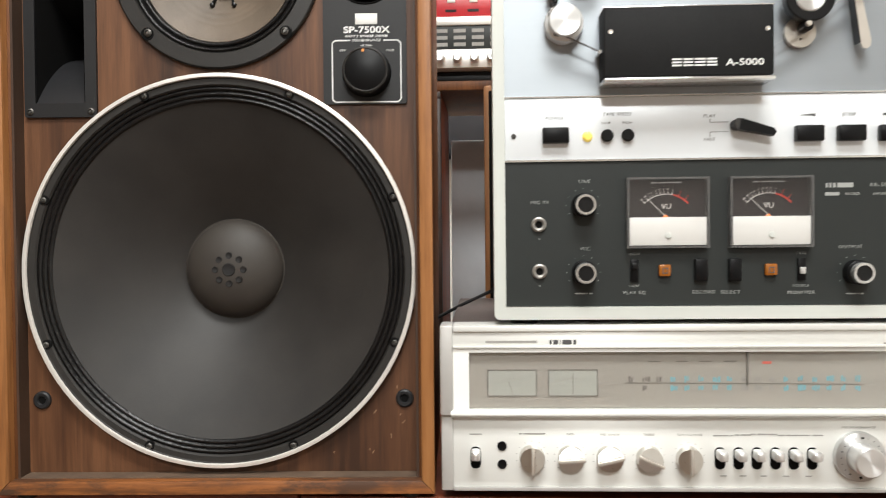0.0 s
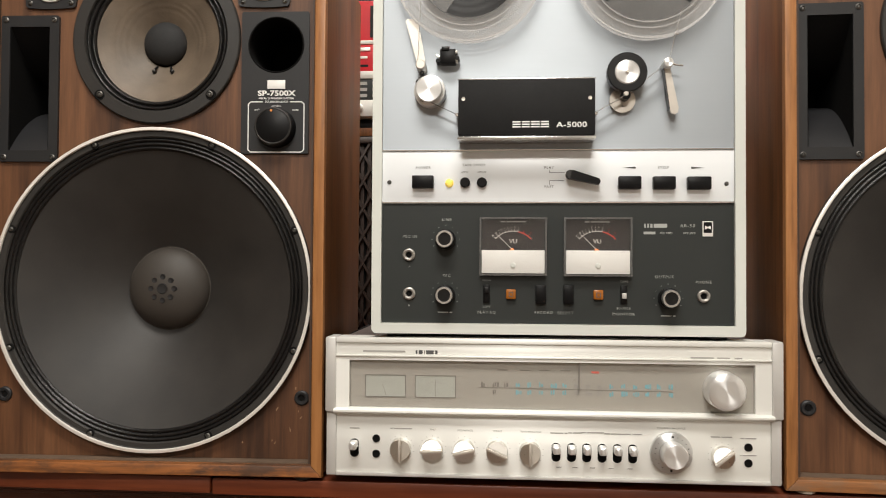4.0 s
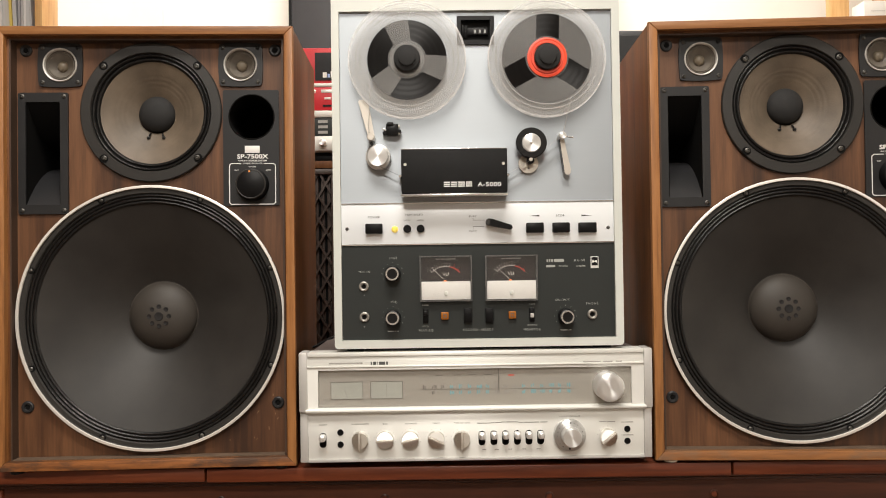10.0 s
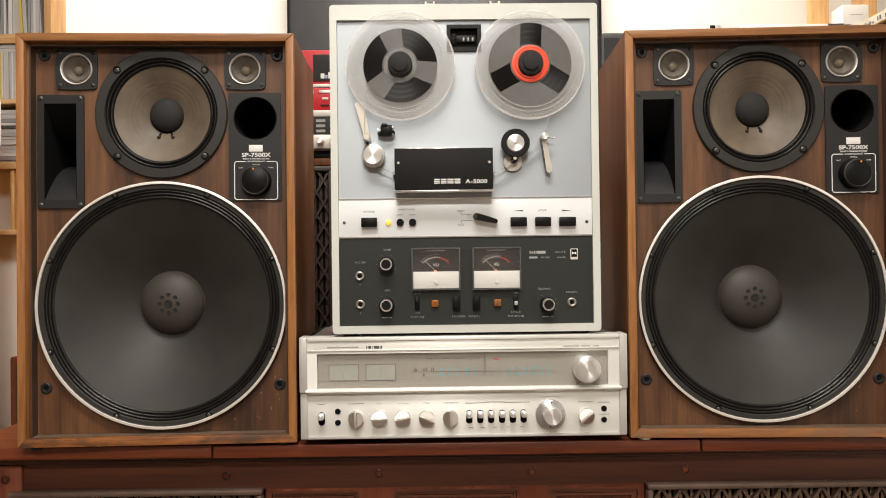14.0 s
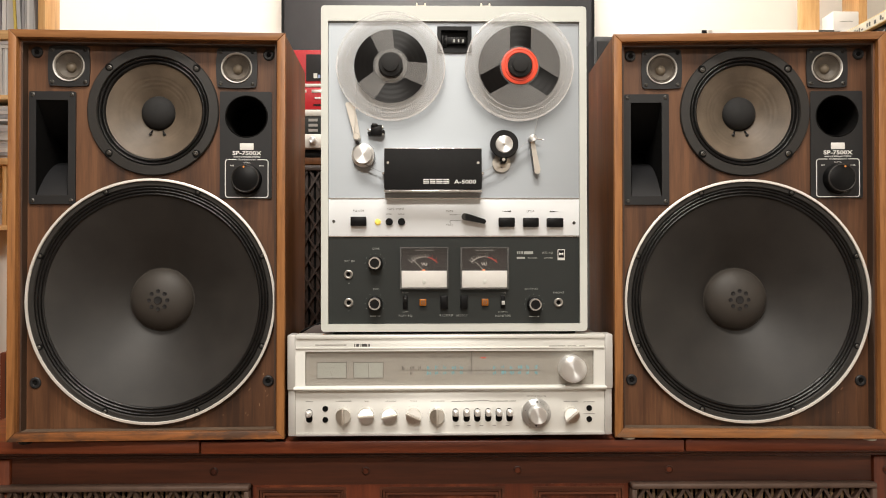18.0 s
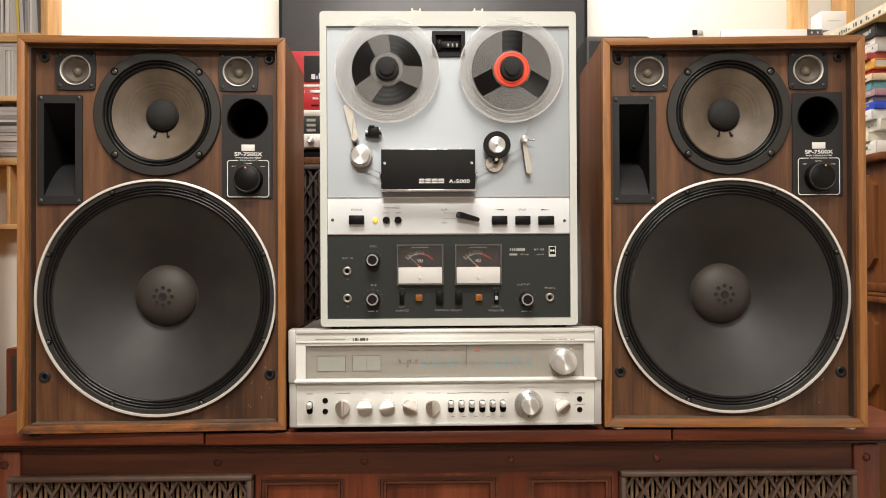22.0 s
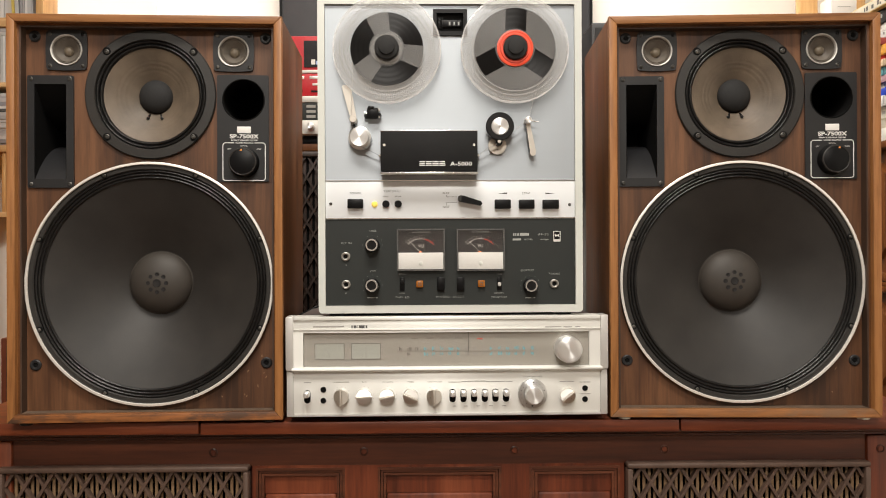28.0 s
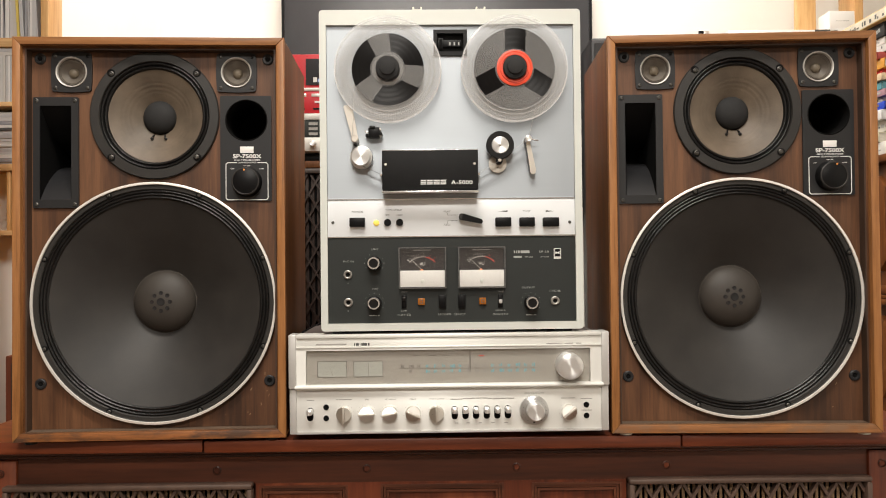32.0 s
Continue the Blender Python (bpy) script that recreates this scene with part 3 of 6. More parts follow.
# ---- lattice grilles ----
def lattice(parent, x0, x1, y, z0, z1, frame_w, front, back, period=0.034, rise=0.055, slat=0.0058, rim=None):
    """A moulded lattice of crossed bars before upright slats, in a bevelled rim; all in local metres."""
    rim = rim or front
    for a, b, c, d in ((x0, x1, z1 - frame_w, z1), (x0, x1, z0, z0 + frame_w), (x0, x0 + frame_w, z0 + frame_w, z1 - frame_w), (x1 - frame_w, x1, z0 + frame_w, z1 - frame_w)):
        part("rim", block(a, b, y - 0.012, y + 0.010, c, d, 0.003), rim, parent)
    ix0, ix1, iz0, iz1 = x0 + frame_w, x1 - frame_w, z0 + frame_w, z1 - frame_w
    part("backing_cloth", block(ix0, ix1, y + 0.012, y + 0.016, iz0, iz1), M["void"], parent, smooth=False)
    n = int((ix1 - ix0) / (2 * slat))
    first = None
    for k in range(n):
        x = ix0 + (k + 0.5) * (ix1 - ix0) / n
        if first is None:
            first = part("slat", block(-slat * 0.58, slat * 0.58, 0, 0.004, iz0, iz1, 0.0008, seg=1), back, parent, smooth=False)
            first.matrix_basis = Matrix.Translation((x, y + 0.007, 0))
        else:
            twin(first, parent, Matrix.Translation((x, y + 0.007, 0)))
    h = iz1 - iz0
    run = h / rise * period
    for sgn in (1, -1):
        k = -int(run / period) - 1
        while ix0 + k * period < ix1:
            # a bar from the top at xa down to the bottom at xb, cut at the rim
            xa = ix0 + k * period + 0.5 * period if sgn > 0 else ix0 + (k + 0.5) * period + run
            t0, t1 = 0.0, 1.0
            dx = sgn * run
            lo, hi = sorted(((ix0 - xa) / dx, (ix1 - xa) / dx))
            t0, t1 = max(t0, lo), min(t1, hi)
            if t1 - t0 > 0.04:
                pts = [(xa + dx * t0, iz1 - h * t0), (xa + dx * t1, iz1 - h * t1)]
                part("lattice_bar", stroke(pts, 0.0052, y - (0.003 if sgn > 0 else 0.0045), y + 0.006), front, parent, smooth=False)
            k += 1


# ---- the console ----
CF = 0.055
console = thing("console_cabinet", pose(0, 0, 0), "long dark red mahogany console cabinet with lattice speaker grilles", "cabinet")
part("plinth", block(-0.80, 0.76, 0.075, 0.50, 0.0, 0.07, 0.004), M["mahogany_dark"], console)
part("carcass", block(-0.815, 0.775, CF + 0.012, 0.52, 0.07, 0.772, 0.002), M["mahogany_dark"], console)
for a, b, dz in ((-0.855, -0.4255, 0.0), (-0.4230, 0.3861, -0.0012), (0.3886, 0.844, -0.0006)):
    part("top_board", block(a, b, 0.013, 0.54, 0.7866 + dz, 0.8076 + dz, 0.0025), M["mahogany"], console)
prof = [(0.030, 0.7852), (0.030, 0.7805), (0.043, 0.7765), (0.047, 0.7745), (0.047, 0.7715), (0.054, 0.7690), (0.068, 0.7690), (0.068, 0.7852)]
bm = bmesh.new()
va = [bm.verts.new((-0.835, y, z)) for y, z in prof]
vb = [bm.verts.new((0.795, y, z)) for y, z in prof]
bm.faces.new(va), bm.faces.new(vb[::-1])
for k in range(len(prof)):
    j = (k + 1) % len(prof)
    bm.faces.new((va[k], vb[k], vb[j], va[j]))
part("cornice_moulding", bm, M["mahogany_dark"], console, smooth=False)
part("frieze_board", block(-0.757, 0.724, CF, CF + 0.012, 0.7225, 0.7688), M["mahogany_frieze"], console)
for a, b in ((-0.812, -0.758), (0.725, 0.772)):
    part("corner_post", block(a, b, CF - 0.006, CF + 0.03, 0.07, 0.7688, 0.003), M["mahogany_z"], console)
for x in (-0.785, -0.412, -0.1515, 0.110, 0.372, 0.7475):
    y = CF - (0.006 if x in (-0.785, 0.7475) else 0.0)
    bm = lathe([(0.0, y - 0.0008), (0.0042, y - 0.0006), (0.0048, y + 0.0006), (0.0056, y + 0.0006), (0.0062, y - 0.0022), (0.0072, y - 0.0018), (0.0074, y + 0.001)], x, 0.7458, 24)
    pg = part("peg_rosette", bm, M["mahogany_dark"], console)
    part("peg_plug", pin(x, 0.7458, 0.0044, y - 0.0016, y, 0.0006, 20), M["mahogany"], pg)
# middle doors with raised panels
PANELS = ((-0.339, -0.185), (-0.1276, 0.0872), (0.136, 0.294))
door = part("face_frame", slab([(-0.345, 0.08), (0.301, 0.08), (0.301, 0.7224), (-0.345, 0.7224)], [[(pl, 0.30), (pr, 0.30), (pr, 0.7180), (pl, 0.7180)] for pl, pr in PANELS], CF, CF + 0.011), M["mahogany_z"], console, smooth=False)
for pl, pr in PANELS:
    for w, d in ((0.0, 0.000), (0.005, 0.0035), (0.010, 0.002)):
        bm = slab([(pl + w, 0.30 + w), (pr - w, 0.30 + w), (pr - w, 0.7180 - w), (pl + w, 0.7180 - w)],
                  [[(pl + w + 0.0042, 0.3042 + w), (pr - w - 0.0042, 0.3042 + w), (pr - w - 0.0042, 0.7138 - w), (pl + w + 0.0042, 0.7138 - w)]], CF - 0.0012 + d, CF + 0.011)
        part("bead", bm, M["mahogany_bead"], door, smooth=False)
    part("raised_panel", block(pl + 0.015, pr - 0.015, CF + 0.0035, CF + 0.011, 0.314, 0.6715, 0.004), M["mahogany_z"], door)
    part("panel_rail", block(pl + 0.0145, pr - 0.0145, CF + 0.0072, CF + 0.011, 0.6722, 0.7035), M["mahogany_z"], door, smooth=False)
for a, b in ((-0.776, -0.348), (0.303, 0.7246)):
    g = part("grille_board", block(a + 0.004, b - 0.004, CF + 0.004, CF + 0.011, 0.30, 0.7222), M["void"], console, smooth=False)
    lattice(g, a, b, CF - 0.008, 0.38, 0.7262, 0.0095, M["lattice"], M["gold_slat"], slat=0.0046)

# ---- loudspeakers ----
def screw(cx, cz, y, r, parent, dark=False):
    bm = lathe([(0, y - 0.0006), (r * 0.35, y - 0.0006), (r * 0.45, y + 0.0004), (r * 0.62, y - 0.0012), (r, y - 0.0002), (r, y + 0.002)], cx, cz, 14)
    return part("screw", bm, M["rubber"] if dark else M["screw"], parent)


def loudspeaker(at, yaw, lean, knob_turn, wz, glide_mat, label):
    W, H, D, B = 0.449, 0.675, 0.292, 0.032
    foot = at[2] - 0.8077
    hw, T = W / 2, 0.013
    sp = thing("loudspeaker", pose(*at, 0, lean, yaw), label, "loudspeaker", "pair of large loudspeakers")
    # carcass boards with mitred solid edges in front
    LB = 0.0135
    part("side_panel", block(-hw, -hw + 0.016, 0.012, D, 0.0008, H - 0.0008, 0.001), M["side"], sp)
    part("side_panel", block(hw - 0.016, hw, 0.012, D, 0.0008, H - 0.0008, 0.001), M["side"], sp)
    part("top_panel", block(-hw + 0.016, hw - 0.016, 0.012, D, H - 0.0165, H - 0.0006), M["side"], sp)
    part("bottom_panel", block(-hw + 0.016, hw - 0.016, 0.012, D, 0.0006, 0.0120), M["side"], sp)
    part("back_panel", block(-hw + 0.016, hw - 0.016, D - 0.012, D - 0.001, 0.0122, H - 0.0165), M["reveal"], sp)
    o = [(-hw - 0.0004, -0.0004), (hw + 0.0004, -0.0004), (hw + 0.0004, H), (-hw - 0.0004, H)]
    i = [(-hw + T, LB), (hw - T, LB), (hw - T, H - T), (-hw + T, H - T)]
    for k, (nm, mt) in enumerate((("bottom_edge", "edge_scuffed" if glide_mat == "glide" else "edge_worn"), ("side_edge", "edge"), ("top_edge", "edge_x"), ("side_edge", "edge"))):
        j = (k + 1) % 4
        bm = prism([o[k], o[j], i[j], i[k]], 0.0, 0.0118)
        bmesh.ops.bevel(bm, geom=[e for e in bm.edges if all(v.co.y < 0.001 for v in e.verts)], offset=0.0013, segments=2, profile=0.5, affect="EDGES")
        part(nm, bm, M[mt], sp)
    # recess behind the edges
    part("recess_lining", block(-hw + 0.016, -hw + 0.0185, 0.0122, B, 0.0122, H - 0.0165), M["reveal"], sp)
    part("recess_lining", block(hw - 0.0185, hw - 0.016, 0.0122, B, 0.0122, H - 0.0165), M["reveal"], sp)
    part("recess_lining", block(-hw + 0.0185, hw - 0.0185, 0.0122, B, H - 0.0185, H - 0.0165), M["reveal"], sp)
    part("dusty_ledge", block(-hw + 0.0185, hw - 0.0185, 0.0122, B, 0.0122, 0.0143), M["dusty"], sp, "dust-covered inner ledge")
    # baffle with its holes
    wx, mx, mz = 0.001, 0.001, 0.5475
    tws = ((-0.1385, 0.6220), (0.1395, 0.6220))
    holes = [circle(wx, wz, 0.196, 72), circle(mx, mz, 0.0975, 48)] + [circle(x, z, 0.027, 28) for x, z in tws]
    hx0, hx1, hz0, hz1 = -0.2030, -0.1268, 0.3900, 0.5790
    ox0, ox1, oz0, oz1 = -0.1915, -0.1390, 0.4045, 0.5645
    px0, px1, pz0, pz1 = 0.1115, 0.1985, 0.4005, 0.5820
    port = (0.1560, 0.5395, 0.0348)
    holes += [[(ox0, oz0), (ox1, oz0), (ox1, oz1), (ox0, oz1)], circle(*port, 40)]
    part("baffle", slab([(-hw + 0.0185, 0.0145), (hw - 0.0185, 0.0145), (hw - 0.0185, H - 0.0185), (-hw + 0.0185, H - 0.0185)], holes, B, B + 0.018), M["baffle"], sp, smooth=False)
    # woofer
    wf = part("woofer", lathe([(0.2052, B), (0.2052, B - 0.0107), (0.2008, B - 0.0107), (0.2000, B - 0.0098), (0.1945, B - 0.0095), (0.1928, B - 0.0075), (0.1920, B + 0.004)], wx, wz, 96), M["flange"], sp, "dark grey woofer chassis ring")
    part("trim_ring", lathe([(0.2052, B - 0.0108), (0.2060, B - 0.0114), (0.2058, B - 0.0128), (0.2050, B - 0.0132), (0.2020, B - 0.0132), (0.2014, B - 0.0124), (0.2012, B - 0.0085)], wx, wz, 96), M["ring"], wf, "thin silver-white ring")
    s = []
    for k in range(37):
        u = k / 36
        r = 0.1928 - u * 0.0158
        s.append((r, B - 0.0060 - 0.0019 * abs(math.sin(3 * math.pi * u)) + 0.0006 * u))
    part("surround", lathe(s, wx, wz, 96), M["doped"], wf, "glossy black pleated surround")
    prof = []
    for k in range(15):
        u = k / 14
        r = 0.1772 + (0.0540 - 0.1772) * u
        prof.append((r, B - 0.0046 + 0.0595 * (0.86 * u + 0.14 * u * u)))
    part("cone", lathe(prof, wx, wz, 96), M["cone"], wf, "matt black paper cone")
    dome = [(0.0, B + 0.0265)]
    for k in range(1, 13):
        q = radians(90 * k / 12)
        dome.append((0.0548 * math.sin(q) ** 0.96, B + 0.0558 - 0.0293 * math.cos(q)))
    cap = part("dust_cap", lathe(dome, wx, wz, 64), M["cap"], wf, "grey domed dust cap with a ring of vents")
    part("glue_bead", lathe([(0.0535, B + 0.0546), (0.0542, B + 0.0538), (0.0554, B + 0.0536), (0.0562, B + 0.0544)], wx, wz, 64), M["glue"], cap, "thin pale bead of glue")
    for k in range(9):
        a = radians(45 * k)
        x, z, r = (wx + 0.0152 * math.cos(a), wz + 0.0152 * math.sin(a), 0.0034) if k < 8 else (wx, wz, 0.0064)
        d = math.hypot(x - wx, z - wz) / 0.0548
        y = B + 0.0558 - 0.0293 * math.sqrt(1 - d * d)
        part("vent", lathe([(0, y - 0.0003), (r * 0.8, y - 0.0004), (r, y - 0.0007), (r * 1.18, y + 0.0006)], x, z, 16), M["cap_hole"], cap)
    for k in range(8):
        a = radians(22.5 + 45 * k)
        x, z = wx + 0.1978 * math.cos(a), wz + 0.1978 * math.sin(a)
        part("screw_notch", lathe([(0, B - 0.0100), (0.0052, B - 0.0101), (0.0060, B - 0.0085)], x, z, 12), M["void"], wf)
        screw(x, z, B - 0.0106, 0.0030, wf)
    # midrange
    md = part("midrange", lathe([(0.1090, B), (0.1090, B - 0.0045), (0.1075, B - 0.0062), (0.0935, B - 0.0066), (0.0922, B - 0.0050), (0.0915, B + 0.004)], mx, mz, 80), M["flange"], sp, "grey midrange chassis ring")
    s = []
    for k in range(21):
        u = k / 20
        s.append((0.0920 - u * 0.0122, B - 0.0020 - 0.0032 * abs(math.sin(2 * math.pi * u)) + 0.003 * u))
    part("surround", lathe(s, mx, mz, 80), M["doped"], md, "glossy black doped surround")
    prof = []
    for k in range(31):
        u = k / 30
        ripple = 0.00035 * (1 if k % 4 == 0 else 0) if 0.3 < u < 0.75 else 0
        prof.append((0.0800 - 0.0515 * u, B + 0.0012 + 0.026 * (0.8 * u + 0.2 * u * u) + ripple))
    part("cone", lathe(prof, mx, mz, 80), M["mid_cone"], md, "tan paper cone with pressed rings")
    dome = [(0.0, B + 0.0120)] + [(0.0288 * math.sin(radians(9 * k)), B + 0.0285 - 0.0165 * math.cos(radians(9 * k))) for k in range(1, 11)]
    part("dust_cap", lathe(dome, mx, mz + 0.0022, 40), M["mid_cap"], md, "black domed centre cap")
    for sx in (-1, 1):
        part("lead_wire", tube([(mx + sx * 0.009, B + 0.0235, mz - 0.0290), (mx + sx * 0.0105, B + 0.0200, mz - 0.0325), (mx + sx * 0.0118, B + 0.0192, mz - 0.0360)], 0.0015), M["rubber"], md)
        part("solder_dot", lathe([(0, B + 0.0165), (0.0022, B + 0.0175), (0.0028, B + 0.0215)], mx + sx * 0.0118, mz - 0.0362, 12), M["rubber"], md)
    for k in range(4):
        a = radians(45 + 90 * k)
        x, z = mx + 0.1010 * math.cos(a), mz + 0.1010 * math.sin(a)
        part("screw_notch", lathe([(0, B - 0.0067), (0.0066, B - 0.0068), (0.0072, B - 0.0060)], x + 0.0012 * math.cos(a), z + 0.0012 * math.sin(a), 12), M["void"], md)
        screw(x, z, B - 0.0078, 0.0040, md)
    # two tweeters
    for x, z in tws:
        e = 0.0345
        pts = []
        for k in range(4):
            for q in range(9):
                u = q / 8 * 2 - 1
                bow = 0.0016 * (1 - u * u)
                cut = 0.0042
                p = (u * (e - cut), e - 0.0016 + bow)
                c, sn = ((1, 0), (0, 1), (-1, 0), (0, -1))[k]
                pts.append((x + p[0] * c + p[1] * sn, z + p[1] * c - p[0] * sn))
        tw = part("tweeter", slab(pts, [circle(x, z, 0.0262, 32)], B - 0.0035, B), M["plate"], sp, "square charcoal tweeter plate")
        part("trim_ring", lathe([(0.0264, B - 0.0034), (0.0262, B - 0.0050), (0.0256, B - 0.0056), (0.0240, B - 0.0048), (0.0230, B)], x, z, 40), M["tw_ring"], tw, "light grey ring")
        part("cone", lathe([(0.0236, B - 0.0016), (0.0222, B + 0.0010), (0.0212, B - 0.0004), (0.0200, B + 0.0012), (0.0190, B + 0.0002), (0.0176, B + 0.0026), (0.0080, B + 0.0085)], x, z, 40), M["tw_cone"], tw)
        part("dust_cap", lathe([(0, B + 0.0012)] + [(0.0088 * math.sin(radians(15 * k)), B + 0.0091 - 0.0079 * math.cos(radians(15 * k))) for k in range(1, 7)], x, z, 24), M["tw_cap"], tw)
        for sx in (-1, 1):
            for sz in (-1, 1):
                screw(x + sx * 0.0268, z + sz * 0.0268, B - 0.0042, 0.0032, tw, sx * sz > 0 and sz > 0)
    # horn
    hn = part("horn", slab(rounded(hx0, hx1, hz0, hz1, 0.003), [[(ox0, oz0), (ox1, oz0), (ox1, oz1), (ox0, oz1)]], B - 0.0040, B), M["plate"], sp, "tall charcoal horn plate")
    bm = bmesh.new()
    rings = []
    cxh, czh = (ox0 + ox1) / 2, (oz0 + oz1) / 2
    inner = bmesh.new()
    for k in range(17):
        u = k / 16
        hh = 0.0800 - 0.0680 * (1 - (1 - u) ** 2.6)
        ww = 0.02525 * (1 - 0.06 * u)
        y = B - 0.0030 + 0.135 * u
        rings.append([(cxh + a * ww, y, czh + b * hh) for a, b in ((-1, -1), (1, -1), (1, 1), (-1, 1))])
    for a, b in zip(rings, rings[1:]):
        for k in range(4):
            # Only the floor gets the lighter tone; black on the rest stands for shade.
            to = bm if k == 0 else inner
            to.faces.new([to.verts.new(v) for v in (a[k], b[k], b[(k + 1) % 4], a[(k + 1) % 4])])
    inner.faces.new([inner.verts.new(v) for v in rings[-1]])
    for to in (bm, inner):
        bmesh.ops.remove_doubles(to, verts=to.verts[:], dist=1e-6)
    fl = part("flare", bm, M["horn"], hn, "curved horn floor, coloured lighter as lit from above")
    part("throat", inner, M["void"], fl, "horn throat and walls, coloured black for shade")
    for x in (hx0 + 0.0062, hx1 - 0.0062):
        for z in (hz0 + 0.0058, hz1 - 0.0058):
            screw(x, z, B - 0.0046, 0.0036, hn)
    # port and level control
    pn = part("control_plate", slab(rounded(px0, px1, pz0, pz1, 0.003), [circle(*port, 40)], B - 0.0030, B), M["plate"], sp, "black plate with the bass port and level knob")
    part("port_tube", lathe([(0.0362, B - 0.0031), (0.0350, B - 0.0040), (0.0340, B - 0.0030), (0.0335, B + 0.11), (0.0, B + 0.11)], port[0], port[1], 40), M["void"], pn, "deep black port")
    yt = B - 0.0032
    bx0, bx1, bz0, bz1 = 0.1210, 0.1925, 0.4025, 0.4665
    r = 0.003
    left = [(0.1395, bz1), (bx0 + r, bz1), (bx0, bz1 - r), (bx0, bz0 + r), (bx0 + r, bz0), (bx1 - r, bz0), (bx1, bz0 + r), (bx1, bz1 - r), (bx1 - r, bz1), (0.1745, bz1)]
    part("white_outline", stroke(left, 0.0013, yt - 0.0002, yt + 0.0003), M["print"], pn, smooth=False)
    part("maker_plate", block(0.1452, 0.1682, yt - 0.0008, yt + 0.0003, 0.4830, 0.4942, 0.0003), M["meter_white"], pn, "small white rectangular badge")
    lettering("SP-7500X", 0.1568, 0.4772, yt, 0.0094, M["print"], pn, wide=1.26, bold=0.00022, spread=1.02)
    lettering("4WAY 5 SPEAKER SYSTEM", 0.1568, 0.4708, yt, 0.0033, M["print"], pn, wide=1.12, bold=0.00005, spread=1.06)
    lettering("SOUND BALANCE", 0.1570, 0.4665, yt, 0.0036, M["print"], pn)
    lettering("NATURAL", 0.1568, 0.4612, yt, 0.0027, M["print"], pn)
    lettering("SOFT", 0.1320, 0.4560, yt, 0.0028, M["print"], pn)
    lettering("CLEAR", 0.1815, 0.4560, yt, 0.0028, M["print"], pn)
    kx, kz, kr = 0.1568, 0.4330, 0.0245
    prof = [(0, -0.0165), (kr * 0.88, -0.0165), (kr * 0.95, -0.0155), (kr, -0.0040), (kr * 1.05, 0)]
    bm = lathe([(r_, yt + y_) for r_, y_ in prof], kx, kz, 44)
    kb = part("knob", bm, M["black"], pn, "round black level knob")
    part("knob_rim", lathe([(kr * 0.86, yt - 0.0166), (kr * 0.90, yt - 0.0173), (kr * 0.95, yt - 0.0166), (kr * 0.97, yt - 0.0148)], kx, kz, 44), M["flange"], kb)
    a = radians(90 - knob_turn)
    part("pointer", pin(kx + kr * 0.8 * math.cos(a), kz + kr * 0.8 * math.sin(a), 0.0016, yt - 0.0172, yt - 0.0160, 0, 12), M["orange_dot"], kb, "orange pointer dot")
    # pale scratches on the worn one
    rnd_s = random.Random(21)
    for _ in range(14 if glide_mat != "glide" else 5):
        x, z = rnd_s.uniform(0.10, 0.195), rnd_s.uniform(0.030, 0.125)
        if math.hypot(x - wx, z - wz) > 0.209:
            q, d = radians(rnd_s.uniform(40, 100)), rnd_s.uniform(0.0008, 0.0055)
            part("scratch", stroke([(x, z), (x + d * math.cos(q), z + d * math.sin(q))], rnd_s.uniform(0.0006, 0.0011), B - 0.0002, B + 0.0006), M["scratch"], sp, smooth=False)
    # grille sockets and glides
    for x in (-0.1915, 0.1930):
        for z in (0.0915, 0.6450):
            part("grille_socket", lathe([(0.0096, B), (0.0092, B - 0.0022), (0.0076, B - 0.0032), (0.0050, B - 0.0030), (0.0036, B - 0.0008), (0, B - 0.0006)], x, z, 24), M["plate"], sp, "black rubber grille socket")
            part("socket_hole", pin(x, z, 0.0046, B - 0.0012, B, 0, 18), M["void"], sp)
    for x in (-hw + 0.025, hw - 0.025):
        for y in (0.015, D - 0.03):
            bm = lathe([(0, 0), (0.010, 0), (0.011, 0.002), (0.011, foot)], 0, 0, 18)
            bmesh.ops.rotate(bm, verts=bm.verts, cent=(0, 0, 0), matrix=Matrix.Rotation(radians(90), 3, "X"))
            bmesh.ops.translate(bm, verts=bm.verts, vec=(x, y, -foot + math.sin(radians(lean)) * x * 0.9))
            part("glide", bm, M[glide_mat], sp)
    return sp


loudspeaker((-0.5068, -0.0060, 0.8130), 2.4, 0.10, -6, 0.2272, "rubber", "large walnut loudspeaker standing on the console, worn front edge")
loudspeaker((0.4930, -0.0040, 0.8122), -2.6, 0.0, 14, 0.2262, "glide", "large walnut loudspeaker standing on the console, knob turned to clear")

# ---- the tape deck ----
deck = thing("reel_to_reel_tape_deck", pose(0, 0, 0.9905, 0, 0, 0.5), "cream-cased reel-to-reel tape deck standing on the receiver", "tape deck")
DH = 0.5400
O = 0.9905


def dz(z):
    """A height in the room, as a height over the deck's foot."""
    return z - O


part("case_back", block(-0.2185, 0.2185, 0.004, 0.205, 0.002, DH - 0.002, 0.006), M["cream"], deck)
part("case_rim", slab(rounded(-0.2200, 0.2205, 0.0, DH, 0.006), [[(-0.2085, 0.0125), (0.2085, 0.0125), (0.2085, 0.5145), (-0.2085, 0.5145)]], -0.0055, 0.012), M["cream"], deck, "cream enamelled front rim")
for x in (-0.19, 0.19):
    for y in (0.025, 0.18):
        part("foot", block(x - 0.014, x + 0.014, y - 0.014, y + 0.014, -0.0052, 0.003, 0.002), M["rubber"], deck)
